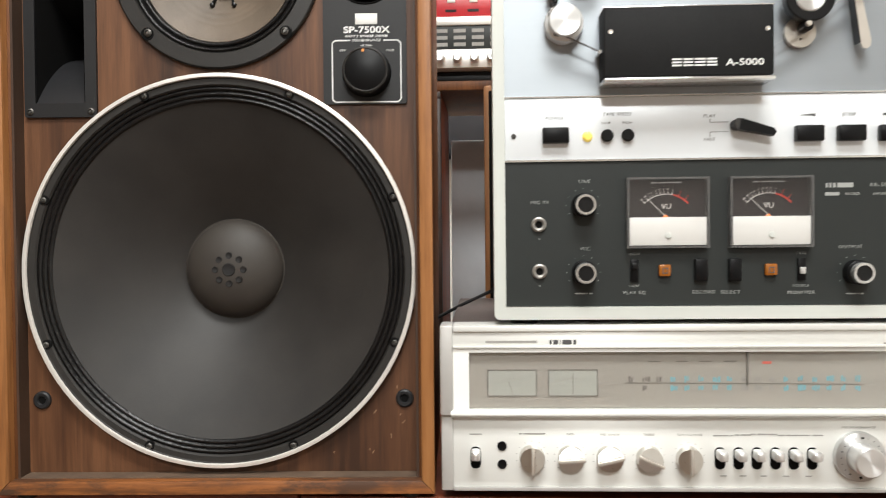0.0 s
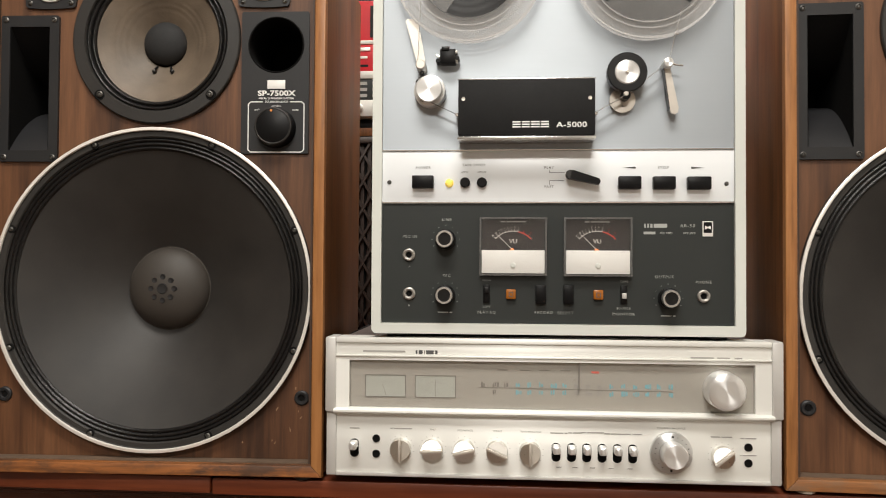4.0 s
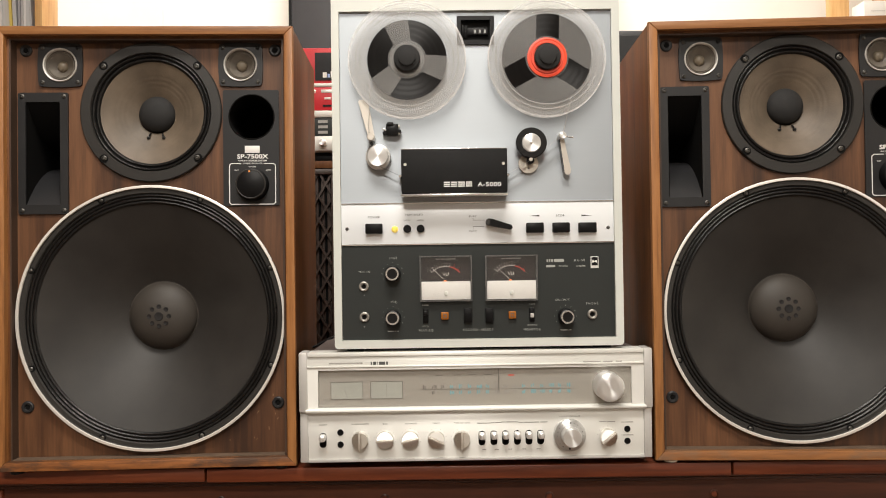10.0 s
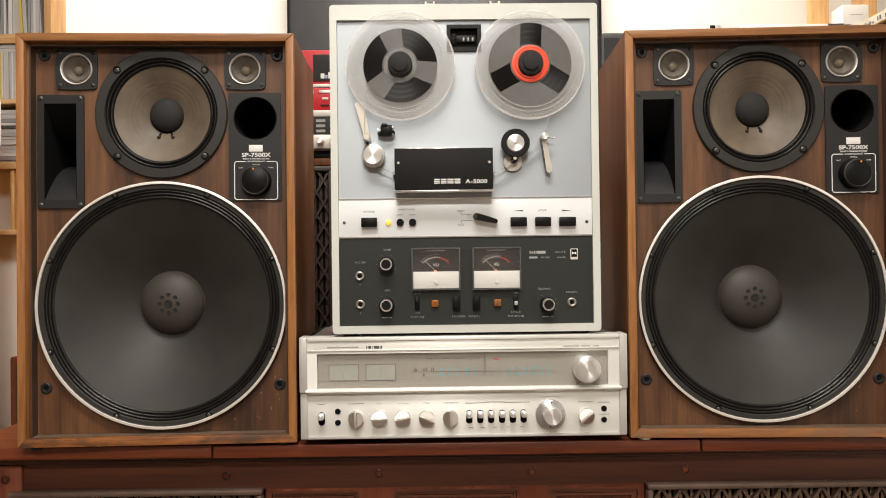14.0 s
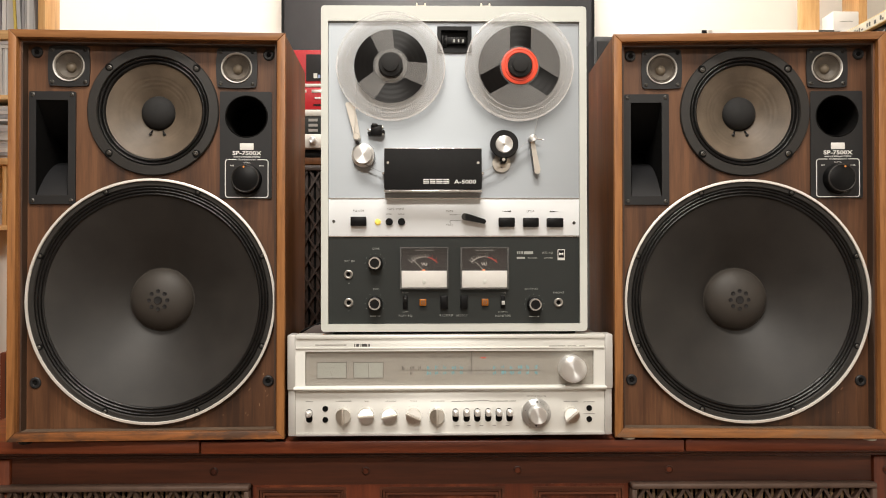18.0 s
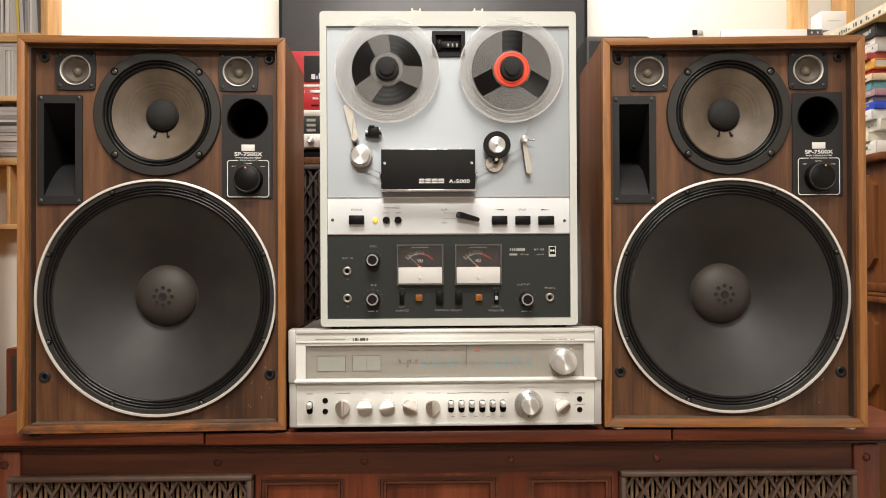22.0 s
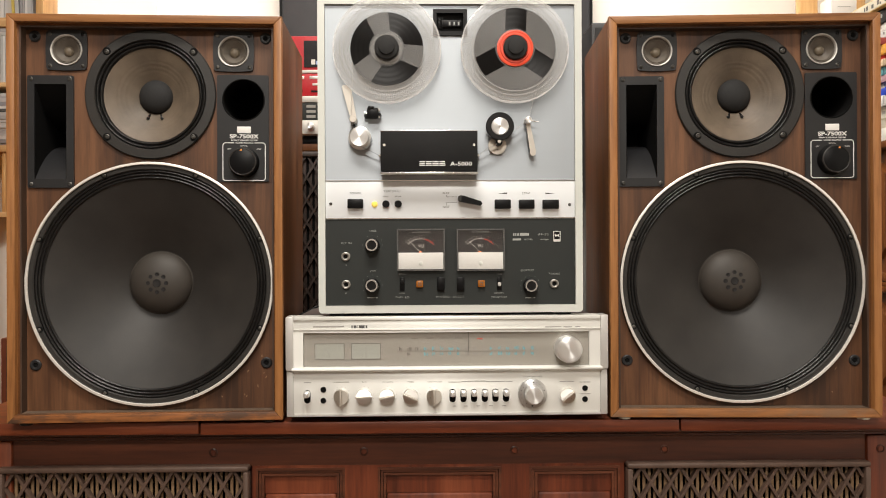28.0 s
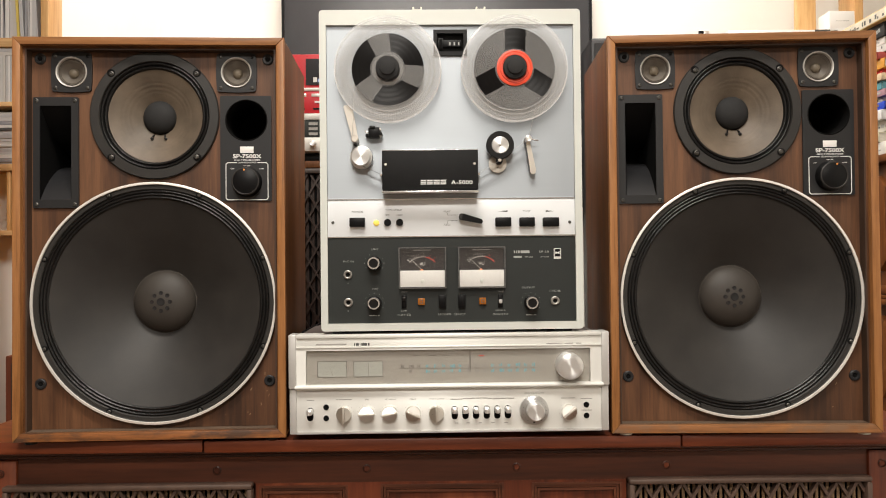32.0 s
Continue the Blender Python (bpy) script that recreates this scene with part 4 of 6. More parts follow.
for x in (-0.055, 0.055):
    part("lid_hook", block(x - 0.0085, x - 0.0055, 0.03, 0.045, DH - 0.004, DH + 0.0160, 0.001), M["glide"], deck)
    part("lid_hook", block(x + 0.0055, x + 0.0085, 0.03, 0.045, DH - 0.004, DH + 0.0160, 0.001), M["glide"], deck)
    part("lid_hook", block(x - 0.0085, x + 0.0085, 0.033, 0.042, DH + 0.0095, DH + 0.0130, 0.001), M["glide"], deck)
cw = [(-0.0255, dz(1.4545)), (0.0270, dz(1.4545)), (0.0270, dz(1.4955)), (-0.0255, dz(1.4955))]
top = part("transport_plate", slab([(-0.2083, dz(1.2120)), (0.2083, dz(1.2120)), (0.2083, dz(1.5048)), (-0.2083, dz(1.5048))], [cw], 0.0, 0.0035), M["alu"], deck, "brushed aluminium transport plate", smooth=False)
mid = part("control_strip", block(-0.2083, 0.2083, -0.0010, 0.0035, dz(1.1492), dz(1.2102), 0.0004), M["strip"], deck, "white control strip")
part("trim_line", block(-0.2083, 0.2083, -0.0022, 0.0035, dz(1.2104), dz(1.2118)), M["chrome"], mid, smooth=False)
part("trim_line", block(-0.2083, 0.2083, -0.0022, 0.0035, dz(1.1472), dz(1.1490)), M["chrome"], mid, smooth=False)
low = part("amplifier_panel", block(-0.2083, 0.2083, 0.0, 0.0035, dz(1.0035), dz(1.1470)), M["slate"], deck, "dark slate grey amplifier panel", smooth=False)

# tape counter in its well
ct = part("counter", slab([(-0.0278, dz(1.4530)), (0.0293, dz(1.4530)), (0.0293, dz(1.4970)), (-0.0278, dz(1.4970))],
                          [[(-0.0215, dz(1.4600)), (0.0230, dz(1.4600)), (0.0230, dz(1.4905)), (-0.0215, dz(1.4905))]], -0.0035, 0.002), M["black"], deck, "black tape counter window", smooth=False)
part("well", block(-0.0240, 0.0255, 0.0036, 0.0039, dz(1.4560), dz(1.4940)), M["void"], ct)
part("drum", block(-0.0120, 0.0200, 0.0006, 0.0036, dz(1.4680), dz(1.4800), 0.0012), M["black"], ct)
for k, d in enumerate("726"):
    part("digit_window", block(0.0002 + k * 0.0075 - 0.0024, 0.0002 + k * 0.0075 + 0.0024, -0.0009, 0.0002, dz(1.4735) - 0.0038, dz(1.4735) + 0.0038), M["rubber"], ct, smooth=False)
    bars(0.0002 + k * 0.0075 - 0.0011, 0.0002 + k * 0.0075 + 0.0011, dz(1.4735), -0.0010, 0.0050, M["pale_ink"], ct, 1, "digit")
for k in range(4):
    part("reset_wheel_rib", block(-0.0195 + k * 0.0022, -0.0183 + k * 0.0022, -0.0012, 0.004, dz(1.4650), dz(1.4830), 0.0003), M["rubber"], ct)


def reel(name, cx, cz, pack, hub_r, hub_mat, windows, half, start, outer, label):
    """A clear plastic reel with tape on it: two flanges, pack, hub and the deck's black hub holder."""
    m = pose(0, 0, 0.9905, 0, 0, 0.5) @ Matrix.Translation((cx, 0, dz(cz)))
    rl = thing(name, m, label, "tape reel", "tape reels on the deck")
    holes = []
    for k in range(windows):
        a0 = start + 360 / windows * k
        ri, ro = hub_r + 0.0025, outer
        inner = half * 0.78 if half > 30 else math.degrees(math.asin(ro * math.sin(radians(half)) / ri))
        pts = arc(0, 0, ro, a0 - half, a0 + half, 12) + arc(0, 0, ri, a0 + inner, a0 - inner, 8)
        holes.append(pts)
    part("front_flange", slab(circle(0, 0, 0.0890, 72), holes, -0.0250, -0.0236), M["acrylic"], rl, "clear plastic flange with three openings")
    part("back_flange", slab(circle(0, 0, 0.0890, 72), holes, -0.0146, -0.0132), M["acrylic"], rl, "clear plastic flange")
    part("flange_lip", lathe([(0.0872, -0.0254), (0.0893, -0.0252), (0.0893, -0.0234), (0.0872, -0.0234)], 0, 0, 72), M["acrylic_rim"], rl)
    part("flange_lip", lathe([(0.0872, -0.0148), (0.0893, -0.0148), (0.0893, -0.0130), (0.0872, -0.0130)], 0, 0, 72), M["acrylic_rim"], rl)
    # Ring edges on the flange, whitened for the arc reflections along them.
    for r in (0.0700, 0.0770):
        part("flange_step", lathe([(r - 0.0006, -0.0251), (r, -0.0256), (r + 0.0010, -0.0256), (r + 0.0014, -0.0251)], 0, 0, 72), M["acrylic_rim"], rl)
    prof = [(hub_r, -0.0222)]
    steps = 12
    for k in range(steps):
        r0 = hub_r + (pack - hub_r) * (k + 0.5) / steps
        prof.append((r0, -0.0222 + 0.0002 * ((k * 7) % 3 - 1)))
    prof += [(pack, -0.0220), (pack, -0.0160), (hub_r, -0.0160)]
    part("tape_pack", lathe(prof, 0, 0, 64), M["tape"], rl, "dark wound tape")
    hb = part("hub", lathe([(0.0195, -0.0262), (hub_r - 0.0035, -0.0262), (hub_r - 0.0028, -0.0268), (hub_r, -0.0264), (hub_r, -0.0140), (0.0195, -0.0140)], 0, 0, 48), hub_mat, rl)
    part("hub_step", lathe([(0.0212, -0.0264), (0.0218, -0.0278), (0.0240, -0.0278), (0.0246, -0.0264)], 0, 0, 48), hub_mat, hb)
    part("hub_holder", lathe([(0, -0.0400), (0.0108, -0.0400), (0.0125, -0.0392), (0.0130, -0.0360), (0.0185, -0.0345), (0.0197, -0.0330), (0.0200, -0.0140)], 0, 0, 40), M["mid_cap"], rl, "black rubber hub holder")
    for k in range(6):
        a = radians(60 * k + 15)
        part("grip_notch", block(0.0150 * math.cos(a) - 0.0009, 0.0150 * math.cos(a) + 0.0009, -0.0358, -0.0340, 0.0150 * math.sin(a) - 0.0009, 0.0150 * math.sin(a) + 0.0009, 0.0003), M["rubber"], rl)
    part("turntable", lathe([(0.0, -0.0128), (0.0380, -0.0128), (0.0390, -0.0118), (0.0390, -0.0080), (0.0120, -0.0075), (0.0120, -0.0002)], 0, 0, 40), M["satin"], rl, "steel reel table")
    return rl


reel("tape_reel", -0.1040, 1.4262, 0.0600, 0.0265, M["acrylic"], 3, 42, 46, 0.0610, "clear plastic reel nearly full of dark tape")
reel("tape_reel", 0.1068, 1.4262, 0.0675, 0.0300, M["red_hub"], 3, 15, 88, 0.0665, "clear plastic reel with a bright red hub")

# tape path
def tape_run(points, mat="tape_edge"):
    """Tape on edge: a thin strip, a quarter of an inch deep."""
    return part("tape_run", stroke(points, 0.00016, -0.0222, -0.0160), M[mat], deck, smooth=False)


tape_run([(-0.1600, dz(1.4030)), (-0.1640, dz(1.3140))], "tape_lit")
tape_run([(-0.1560, dz(1.3040)), (-0.1660, dz(1.2900)), (-0.1600, dz(1.2680)), (-0.1480, dz(1.2660)), (-0.1144, dz(1.2500))])
tape_run([(0.0437, dz(1.2510)), (0.0800, dz(1.2720)), (0.1240, dz(1.3060))], "tape_lit")
tape_run([(0.1300, dz(1.3120)), (0.1440, dz(1.3700))], "tape_lit")
# left tension arm, roller, sensor
arm = part("tension_arm", prism([(-0.1795, dz(1.3660)), (-0.1773, dz(1.3690)), (-0.1655, dz(1.3680)), (-0.1640, dz(1.3640)), (-0.1548, dz(1.3110)), (-0.1570, dz(1.3060)), (-0.1625, dz(1.3065)), (-0.1648, dz(1.3120))], -0.0110, -0.0085), M["satin"], deck, "flat steel tension arm")
part("guide_pin", pin(-0.1602, dz(1.3105), 0.0058, -0.0245, -0.0002, 0.001), M["satin"], arm)
part("pin_stub", pin(-0.1590, dz(1.3010), 0.0026, -0.0200, -0.0002, 0.0005), M["black"], arm)
part("guide_roller", lathe([(0, -0.0260), (0.0148, -0.0260), (0.0158, -0.0250), (0.0160, -0.0215), (0.0150, -0.0205), (0.0150, -0.0160), (0.0185, -0.0150), (0.0190, -0.0130), (0.0190, -0.0002)], -0.1500, dz(1.2812), 48), M["dial"], deck, "round turned steel tape roller")
sn = part("shutoff_block", block(-0.1375, -0.1190, -0.0170, -0.0002, dz(1.3135), dz(1.3305), 0.001), M["black"], deck, "small black shut-off block")
part("shutoff_lever", tube([(-0.1375, -0.0120, dz(1.3210)), (-0.1430, -0.0120, dz(1.3245))], 0.0012), M["chrome"], sn)
part("block_screw", block(-0.1195, -0.1165, -0.0150, -0.0050, dz(1.3150), dz(1.3210), 0.0005), M["satin"], sn)
part("block_screw", block(-0.1195, -0.1170, -0.0150, -0.0050, dz(1.3250), dz(1.3290), 0.0005), M["satin"], sn)
part("shutoff_ear", pin(-0.1400, dz(1.3175), 0.0030, -0.0130, -0.0002, 0.0006, 14), M["black"], sn)
part("shutoff_cap", block(-0.1355, -0.1260, -0.0190, -0.0165, dz(1.3280), dz(1.3330), 0.0008), M["rubber"], sn)
part("shutoff_pin", pin(-0.1170, dz(1.3195), 0.0026, -0.0175, -0.0040, 0.0005, 14), M["black"], sn)
# head cover
hc = part("head_cover", block(-0.1145, 0.0437, -0.0340, -0.0001, dz(1.2240), dz(1.2890), 0.0015), M["black_matt"], deck, "black head cover box")
part("chrome_lip", block(-0.1150, 0.0442, -0.0370, -0.0001, dz(1.2188), dz(1.2222), 0.0006), M["chrome"], hc)
part("chrome_lip", block(-0.1150, 0.0442, -0.0342, -0.0001, dz(1.2888), dz(1.2900), 0.0003), M["chrome"], hc)
for x in (-0.1085, 0.0378):
    part("cover_screw", lathe([(0, -0.0348), (0.0010, -0.0350), (0.0013, -0.0346), (0.0021, -0.0347), (0.0023, -0.0338)], x, dz(1.2665), 16), M["satin"], hc)
bm = bmesh.new()
for a, b in ((-0.0512, -0.0420), (-0.0405, -0.0315), (-0.0300, -0.0200), (-0.0186, -0.0092)):
    for z in (1.2326, 1.2355, 1.2384):
        block(a, b, -0.0344, -0.0338, dz(z), dz(z + 0.0016), 0, bm)
part("maker_bars", bm, M["print"], hc, "four pale bars of a maker's name", smooth=False)
lettering("A-5000", 0.0168, dz(1.2353), -0.0342, 0.0088, M["print"], hc, wide=1.28, bold=0.00012, spread=1.05)
for sx, xx in ((-1, -0.1165), (1, 0.0457)):
    part("tape_guide", pin(xx, dz(1.2505), 0.0022, -0.0230, -0.0002, 0.0004, 12), M["chrome"], hc)
# pinch roller and capstan
pr = part("capstan_plate", slab(circle(0.0785, dz(1.2690), 0.0150, 32), [circle(0.0785, dz(1.2620), 0.0012, 10)], -0.0060, -0.0002), M["satin"], deck, "steel capstan boss")
part("capstan", pin(0.0805, dz(1.2725), 0.0055, -0.0200, -0.0050, 0.0010), M["black"], pr)
part("capstan_tip", pin(0.0805, dz(1.2735), 0.0030, -0.0230, -0.0195, 0.0006), M["satin"], pr)
pc = part("pinch_roller", lathe([(0.0145, -0.0235), (0.0222, -0.0235), (0.0232, -0.0225), (0.0232, -0.0130), (0.0145, -0.0120)], 0.0816, dz(1.2984), 48), M["rubber"], deck, "black rubber pinch roller")
part("roller_cap", lathe([(0, -0.0250), (0.0020, -0.0250), (0.0022, -0.0240), (0.0130, -0.0240), (0.0144, -0.0230), (0.0144, -0.0120), (0.0, -0.0120)], 0.0816, dz(1.2984), 40), M["dial"], pc)
part("cap_screw", pin(0.0816, dz(1.2984), 0.0017, -0.0262, -0.0245, 0.0004, 10), M["satin"], pc)
part("roller_axle", pin(0.0816, dz(1.2984), 0.0050, -0.0130, -0.0002, 0), M["black"], pc)
# right arm
ra = part("tension_arm", prism([(0.1252, dz(1.3050)), (0.1272, dz(1.3068)), (0.1318, dz(1.3065)), (0.1420, dz(1.2580)), (0.1412, dz(1.2525)), (0.1378, dz(1.2500)), (0.1335, dz(1.2515)), (0.1318, dz(1.2560))], -0.0140, -0.0115), M["satin"], deck, "flat steel tension arm")
part("arm_edge", prism([(0.1246, dz(1.3045)), (0.1256, dz(1.3045)), (0.1322, dz(1.2560)), (0.1312, dz(1.2560))], -0.0140, -0.0020), M["rubber"], ra)
part("guide_pin", pin(0.1288, dz(1.3088), 0.0058, -0.0245, -0.0002, 0.001), M["dial"], ra)
part("side_pin", tube([(0.1335, -0.0180, dz(1.3085)), (0.1400, -0.0180, dz(1.3068)), (0.1460, -0.0180, dz(1.3062))], 0.0013), M["chrome"], ra)

# control strip
yf = -0.0010
for x, z in ((-0.1996, 1.1728), (0.1995, 1.1700)):
    screw(x, dz(z), yf - 0.0004, 0.0026, mid)
part("power_switch", block(-0.1712, -0.1454, -0.0100, yf, dz(1.1650), dz(1.1803), 0.0012), M["black"], mid, "black rocker switch")
part("power_lamp", lathe([(0, -0.0050), (0.0030, -0.0045), (0.0048, -0.0025), (0.0052, yf)], -0.1268, dz(1.1715), 24), M["lit"], mid, "lit yellow power lamp")
for x in (-0.1077, -0.0874):
    part("speed_button", lathe([(0, -0.0068), (0.0048, -0.0068), (0.0060, -0.0056), (0.0060, yf)], x, dz(1.1720), 28), M["black"], mid, "round black speed button")
lv = part("play_lever", prism([(0.0125, dz(1.1835)), (0.0155, dz(1.1855)), (0.0210, dz(1.1850)), (0.0500, dz(1.1755)), (0.0522, dz(1.1720)), (0.0500, dz(1.1682)), (0.0150, dz(1.1752)), (0.0122, dz(1.1790))], -0.0160, -0.0060), M["black"], mid, "tapered black play lever")
part("lever_end", prism([(0.0126, dz(1.1832)), (0.0156, dz(1.1852)), (0.0186, dz(1.1850)), (0.0165, dz(1.1752)), (0.0150, dz(1.1755)), (0.0124, dz(1.1790))], -0.0166, -0.0158), M["flange"], lv, "dark worn lever end", smooth=False)
part("lever_hub", pin(0.0170, dz(1.1803), 0.0050, -0.0070, yf, 0.0006), M["black"], lv)
for x0, x1, z0, z1 in ((0.0734, 0.1001, 1.1632, 1.1786), (0.1138, 0.1398, 1.1630, 1.1783), (0.1533, 0.1806, 1.1626, 1.1779)):
    part("transport_button", block(x0, x1, -0.0105, yf, dz(z0), dz(z1), 0.0016), M["black"], mid, "rectangular black push button")
for body, x, z, sz in (("POWER", -0.1586, 1.1902, 0.0040), ("TAPE SPEED", -0.0975, 1.1932, 0.0038), ("LOW", -0.1082, 1.1847, 0.0030), ("HIGH", -0.0876, 1.1846, 0.0030), ("PLAY", -0.0075, 1.1898, 0.0038), ("FAST", -0.0075, 1.1668, 0.0038), ("STOP", 0.1265, 1.1891, 0.0040)):
    lettering(body, x, dz(z), yf - 0.0001, sz * 1.15, M["ink"], mid, wide=1.05, spread=1.18)
part("rewind_mark", prism([(0.0790, dz(1.1893)), (0.0945, dz(1.1907)), (0.0945, dz(1.1882))], yf - 0.0003, yf), M["ink"], mid, smooth=False)
part("forward_mark", prism([(0.1745, dz(1.1888)), (0.1590, dz(1.1902)), (0.1590, dz(1.1877))], yf - 0.0003, yf), M["ink"], mid, smooth=False)
part("print_line", stroke([(-0.0070, dz(1.1872)), (-0.0070, dz(1.1838)), (0.0112, dz(1.1838))], 0.0005, yf - 0.0003, yf), M["ink"], mid, smooth=False)
part("print_line", stroke([(-0.0070, dz(1.1694)), (-0.0070, dz(1.1742)), (0.0105, dz(1.1742))], 0.0005, yf - 0.0003, yf), M["ink"], mid, smooth=False)

# amplifier panel
for x, z in ((-0.1753, 1.0850), (-0.1748, 1.0383), (0.1731, 1.0377)):
    jk = part("jack_socket", lathe([(0.0076, 0.0), (0.0074, -0.0028), (0.0058, -0.0036), (0.0040, -0.0030), (0.0034, -0.0006)], x, dz(z), 28), M["nickel"], low, "dull steel jack socket")
    part("jack_hole", pin(x, dz(z), 0.0036, -0.0008, 0.0002, 0, 18), M["void"], jk)
for x, z in ((-0.1309, 1.1038), (-0.1312, 1.0370), (0.1325, 1.0352)):
    kn = part("level_knob", lathe([(0.0075, -0.0195), (0.0088, -0.0205), (0.0098, -0.0195), (0.0102, -0.0150), (0.0108, -0.0120), (0.0120, -0.0110), (0.0122, -0.0001)], x, dz(z), 40), M["black"], low, "black knob with a bright ring")
    part("bright_ring", lathe([(0.0073, -0.0196), (0.0076, -0.0212), (0.0098, -0.0212), (0.0104, -0.0200), (0.0104, -0.0140)], x, dz(z), 40), M["chrome"], kn)
    part("knob_face", pin(x, dz(z), 0.0075, -0.0197, -0.0150, 0, 28), M["rubber"], kn)
    for k in range(9):
        a = radians(-30 + 30 * k)
        part("tick", pin(x + 0.0165 * math.cos(a), dz(z) + 0.0165 * math.sin(a), 0.00045, -0.0003, 0.0, 0, 6), M["pale_ink"], low, smooth=False)
    if z < 1.09:
        bars(x - 0.0085, x + 0.0085, dz(z - 0.0210), -0.0001, 0.0013, M["pale_ink"], low, 4, "knob_print", seed=5)
for x0, x1, z0, z1 in ((-0.0897, -0.0101, 1.0607, 1.1301), (0.0099, 0.0895, 1.0604, 1.1299)):
    mt = part("level_meter", slab([(x0, dz(z0)), (x1, dz(z0)), (x1, dz(z1)), (x0, dz(z1))], [[(x0 + 0.0022, dz(z0) + 0.0022), (x1 - 0.0022, dz(z0) + 0.0022), (x1 - 0.0022, dz(z1) - 0.0022), (x0 + 0.0022, dz(z1) - 0.0022)]], -0.0105, 0.0), M["frame_clear"], low, "clear-fronted level meter", smooth=False)
    zb = dz(1.0908)
    part("meter_face", block(x0 + 0.0030, x1 - 0.0030, -0.0010, -0.0002, zb, dz(z1) - 0.0028), M["meter_dark"], mt, smooth=False)
    part("meter_skirt", block(x0 + 0.0026, x1 - 0.0026, -0.0090, -0.0002, dz(z0) + 0.0026, zb, 0.0006), M["meter_white"], mt, "white lower meter cover")
    part("zero_screw", lathe([(0, -0.0108), (0.0026, -0.0106), (0.0032, -0.0092)], (x0 + x1) / 2, dz(1.0728), 18), M["cream"], mt)
    part("meter_window", block(x0 + 0.0024, x1 - 0.0024, -0.0104, -0.0096, dz(z0) + 0.0026, dz(z1) - 0.0026), M["lens"], mt, smooth=False)
    cx, cz = (x0 + x1) / 2, zb - 0.006
    part("scale_arc", stroke(arc(cx, cz, 0.0290, 138, 78), 0.0006, -0.0014, -0.0010), M["needle"], mt, smooth=False)
    part("scale_red", stroke(arc(cx, cz, 0.0290, 78, 42), 0.0012, -0.0014, -0.0010), M["meter_red"], mt, smooth=False)
    for k, a in enumerate((136, 128, 121, 115, 108, 101, 94, 87, 79, 66, 52)):
        ca, sa = math.cos(radians(a)), math.sin(radians(a))
        part("scale_tick", stroke([(cx + 0.0290 * ca, cz + 0.0290 * sa), (cx + 0.0318 * ca, cz + 0.0318 * sa)], 0.0005, -0.0014, -0.0010), M["meter_red"] if a < 78 else M["needle"], mt, smooth=False)
        lettering(("20", "10", "7", "5", "3", "2", "1", "0", "1", "2", "3")[k], cx + 0.0338 * ca, cz + 0.0338 * sa, -0.0012, 0.0026, M["meter_red"] if a < 78 else M["needle"], mt, name="scale_number")
    lettering("VU", cx, dz(1.1015), -0.0011, 0.0075, M["needle"], mt)
    bars(cx - 0.0150, cx + 0.0150, dz(z1) - 0.0050, -0.0011, 0.0012, M["pale_ink"], mt, 2, seed=8)
    a = radians(127)
    part("needle", stroke([(cx, cz + 0.006), (cx + 0.0300 * math.cos(a), cz + 0.0300 * math.sin(a))], 0.0005, -0.0030, -0.0026), M["needle"], mt, smooth=False)
    part("bulb_glow", lathe([(0, -0.0042), (0.0016, -0.0038), (0.0022, -0.0020)], cx - 0.001, zb + 0.0004, 14), M["bulb"], mt, "small warm meter bulb")
for x0, x1, kind_ in ((-0.0855, -0.0773, 0), (-0.0232, -0.0108, 1), (0.0098, 0.0218, 1), (0.0768, 0.0849, 2)):
    sw = part("slide_switch", block(x0, x1, -0.0030 if kind_ != 1 else -0.0070, -0.0001, dz(1.0275), dz(1.0496), 0.0012), M["black"], low, "black slide switch")
    if kind_ != 1:
        zz = dz(1.0430) if kind_ == 0 else dz(1.0375)
        part("slider", block(x0 + 0.0014, x1 - 0.0014, -0.0060, -0.0028, zz - 0.0032, zz + 0.0032, 0.0006), M["rubber"] if kind_ == 0 else M["cheek"], sw)
for x in (-0.0522, 0.0507):
    ol = part("record_lamp", block(x - 0.0058, x + 0.0058, -0.0055, -0.0001, dz(1.0385) - 0.0058, dz(1.0385) + 0.0058, 0.0014), M["amber"], low, "square amber record lamp")
    part("lamp_mark", slab([(x - 0.0026, dz(1.0355)), (x + 0.0026, dz(1.0355)), (x + 0.0026, dz(1.0412)), (x - 0.0026, dz(1.0412))], [[(x - 0.0018, dz(1.0363)), (x + 0.0018, dz(1.0363)), (x + 0.0018, dz(1.0404)), (x - 0.0018, dz(1.0404))]], -0.0058, -0.0054), M["ink"], ol, smooth=False)
for body, x, z, sz in (("LINE", -0.1298, 1.1274, 0.0040), ("MIC IN", -0.1743, 1.1070, 0.0040), ("MIC", -0.1296, 1.0603, 0.0040), ("A", -0.1746, 1.0708, 0.0028), ("B", -0.1749, 1.0238, 0.0028), ("HIGH", -0.0814, 1.0548, 0.0030), ("LOW", -0.0814, 1.0231, 0.0030), ("PLAY EQ", -0.0812, 1.0164, 0.0040),
                       ("RECORD", -0.0135, 1.0166, 0.0040), ("SELECT", 0.0125, 1.0164, 0.0040), ("TAPE", 0.0811, 1.0542, 0.0030), ("SOURCE", 0.0807, 1.0224, 0.0030), ("MONITOR", 0.0807, 1.0156, 0.0040), ("OUTPUT", 0.1281, 1.0600, 0.0040), ("PHONE", 0.1734, 1.0540, 0.0040), ("AR-50", 0.1550, 1.1203, 0.0046)):
    lettering(body, x, dz(z), -0.0001, sz * 1.18, M["pale_ink"], low, wide=1.05, spread=1.22, bold=-0.00003)
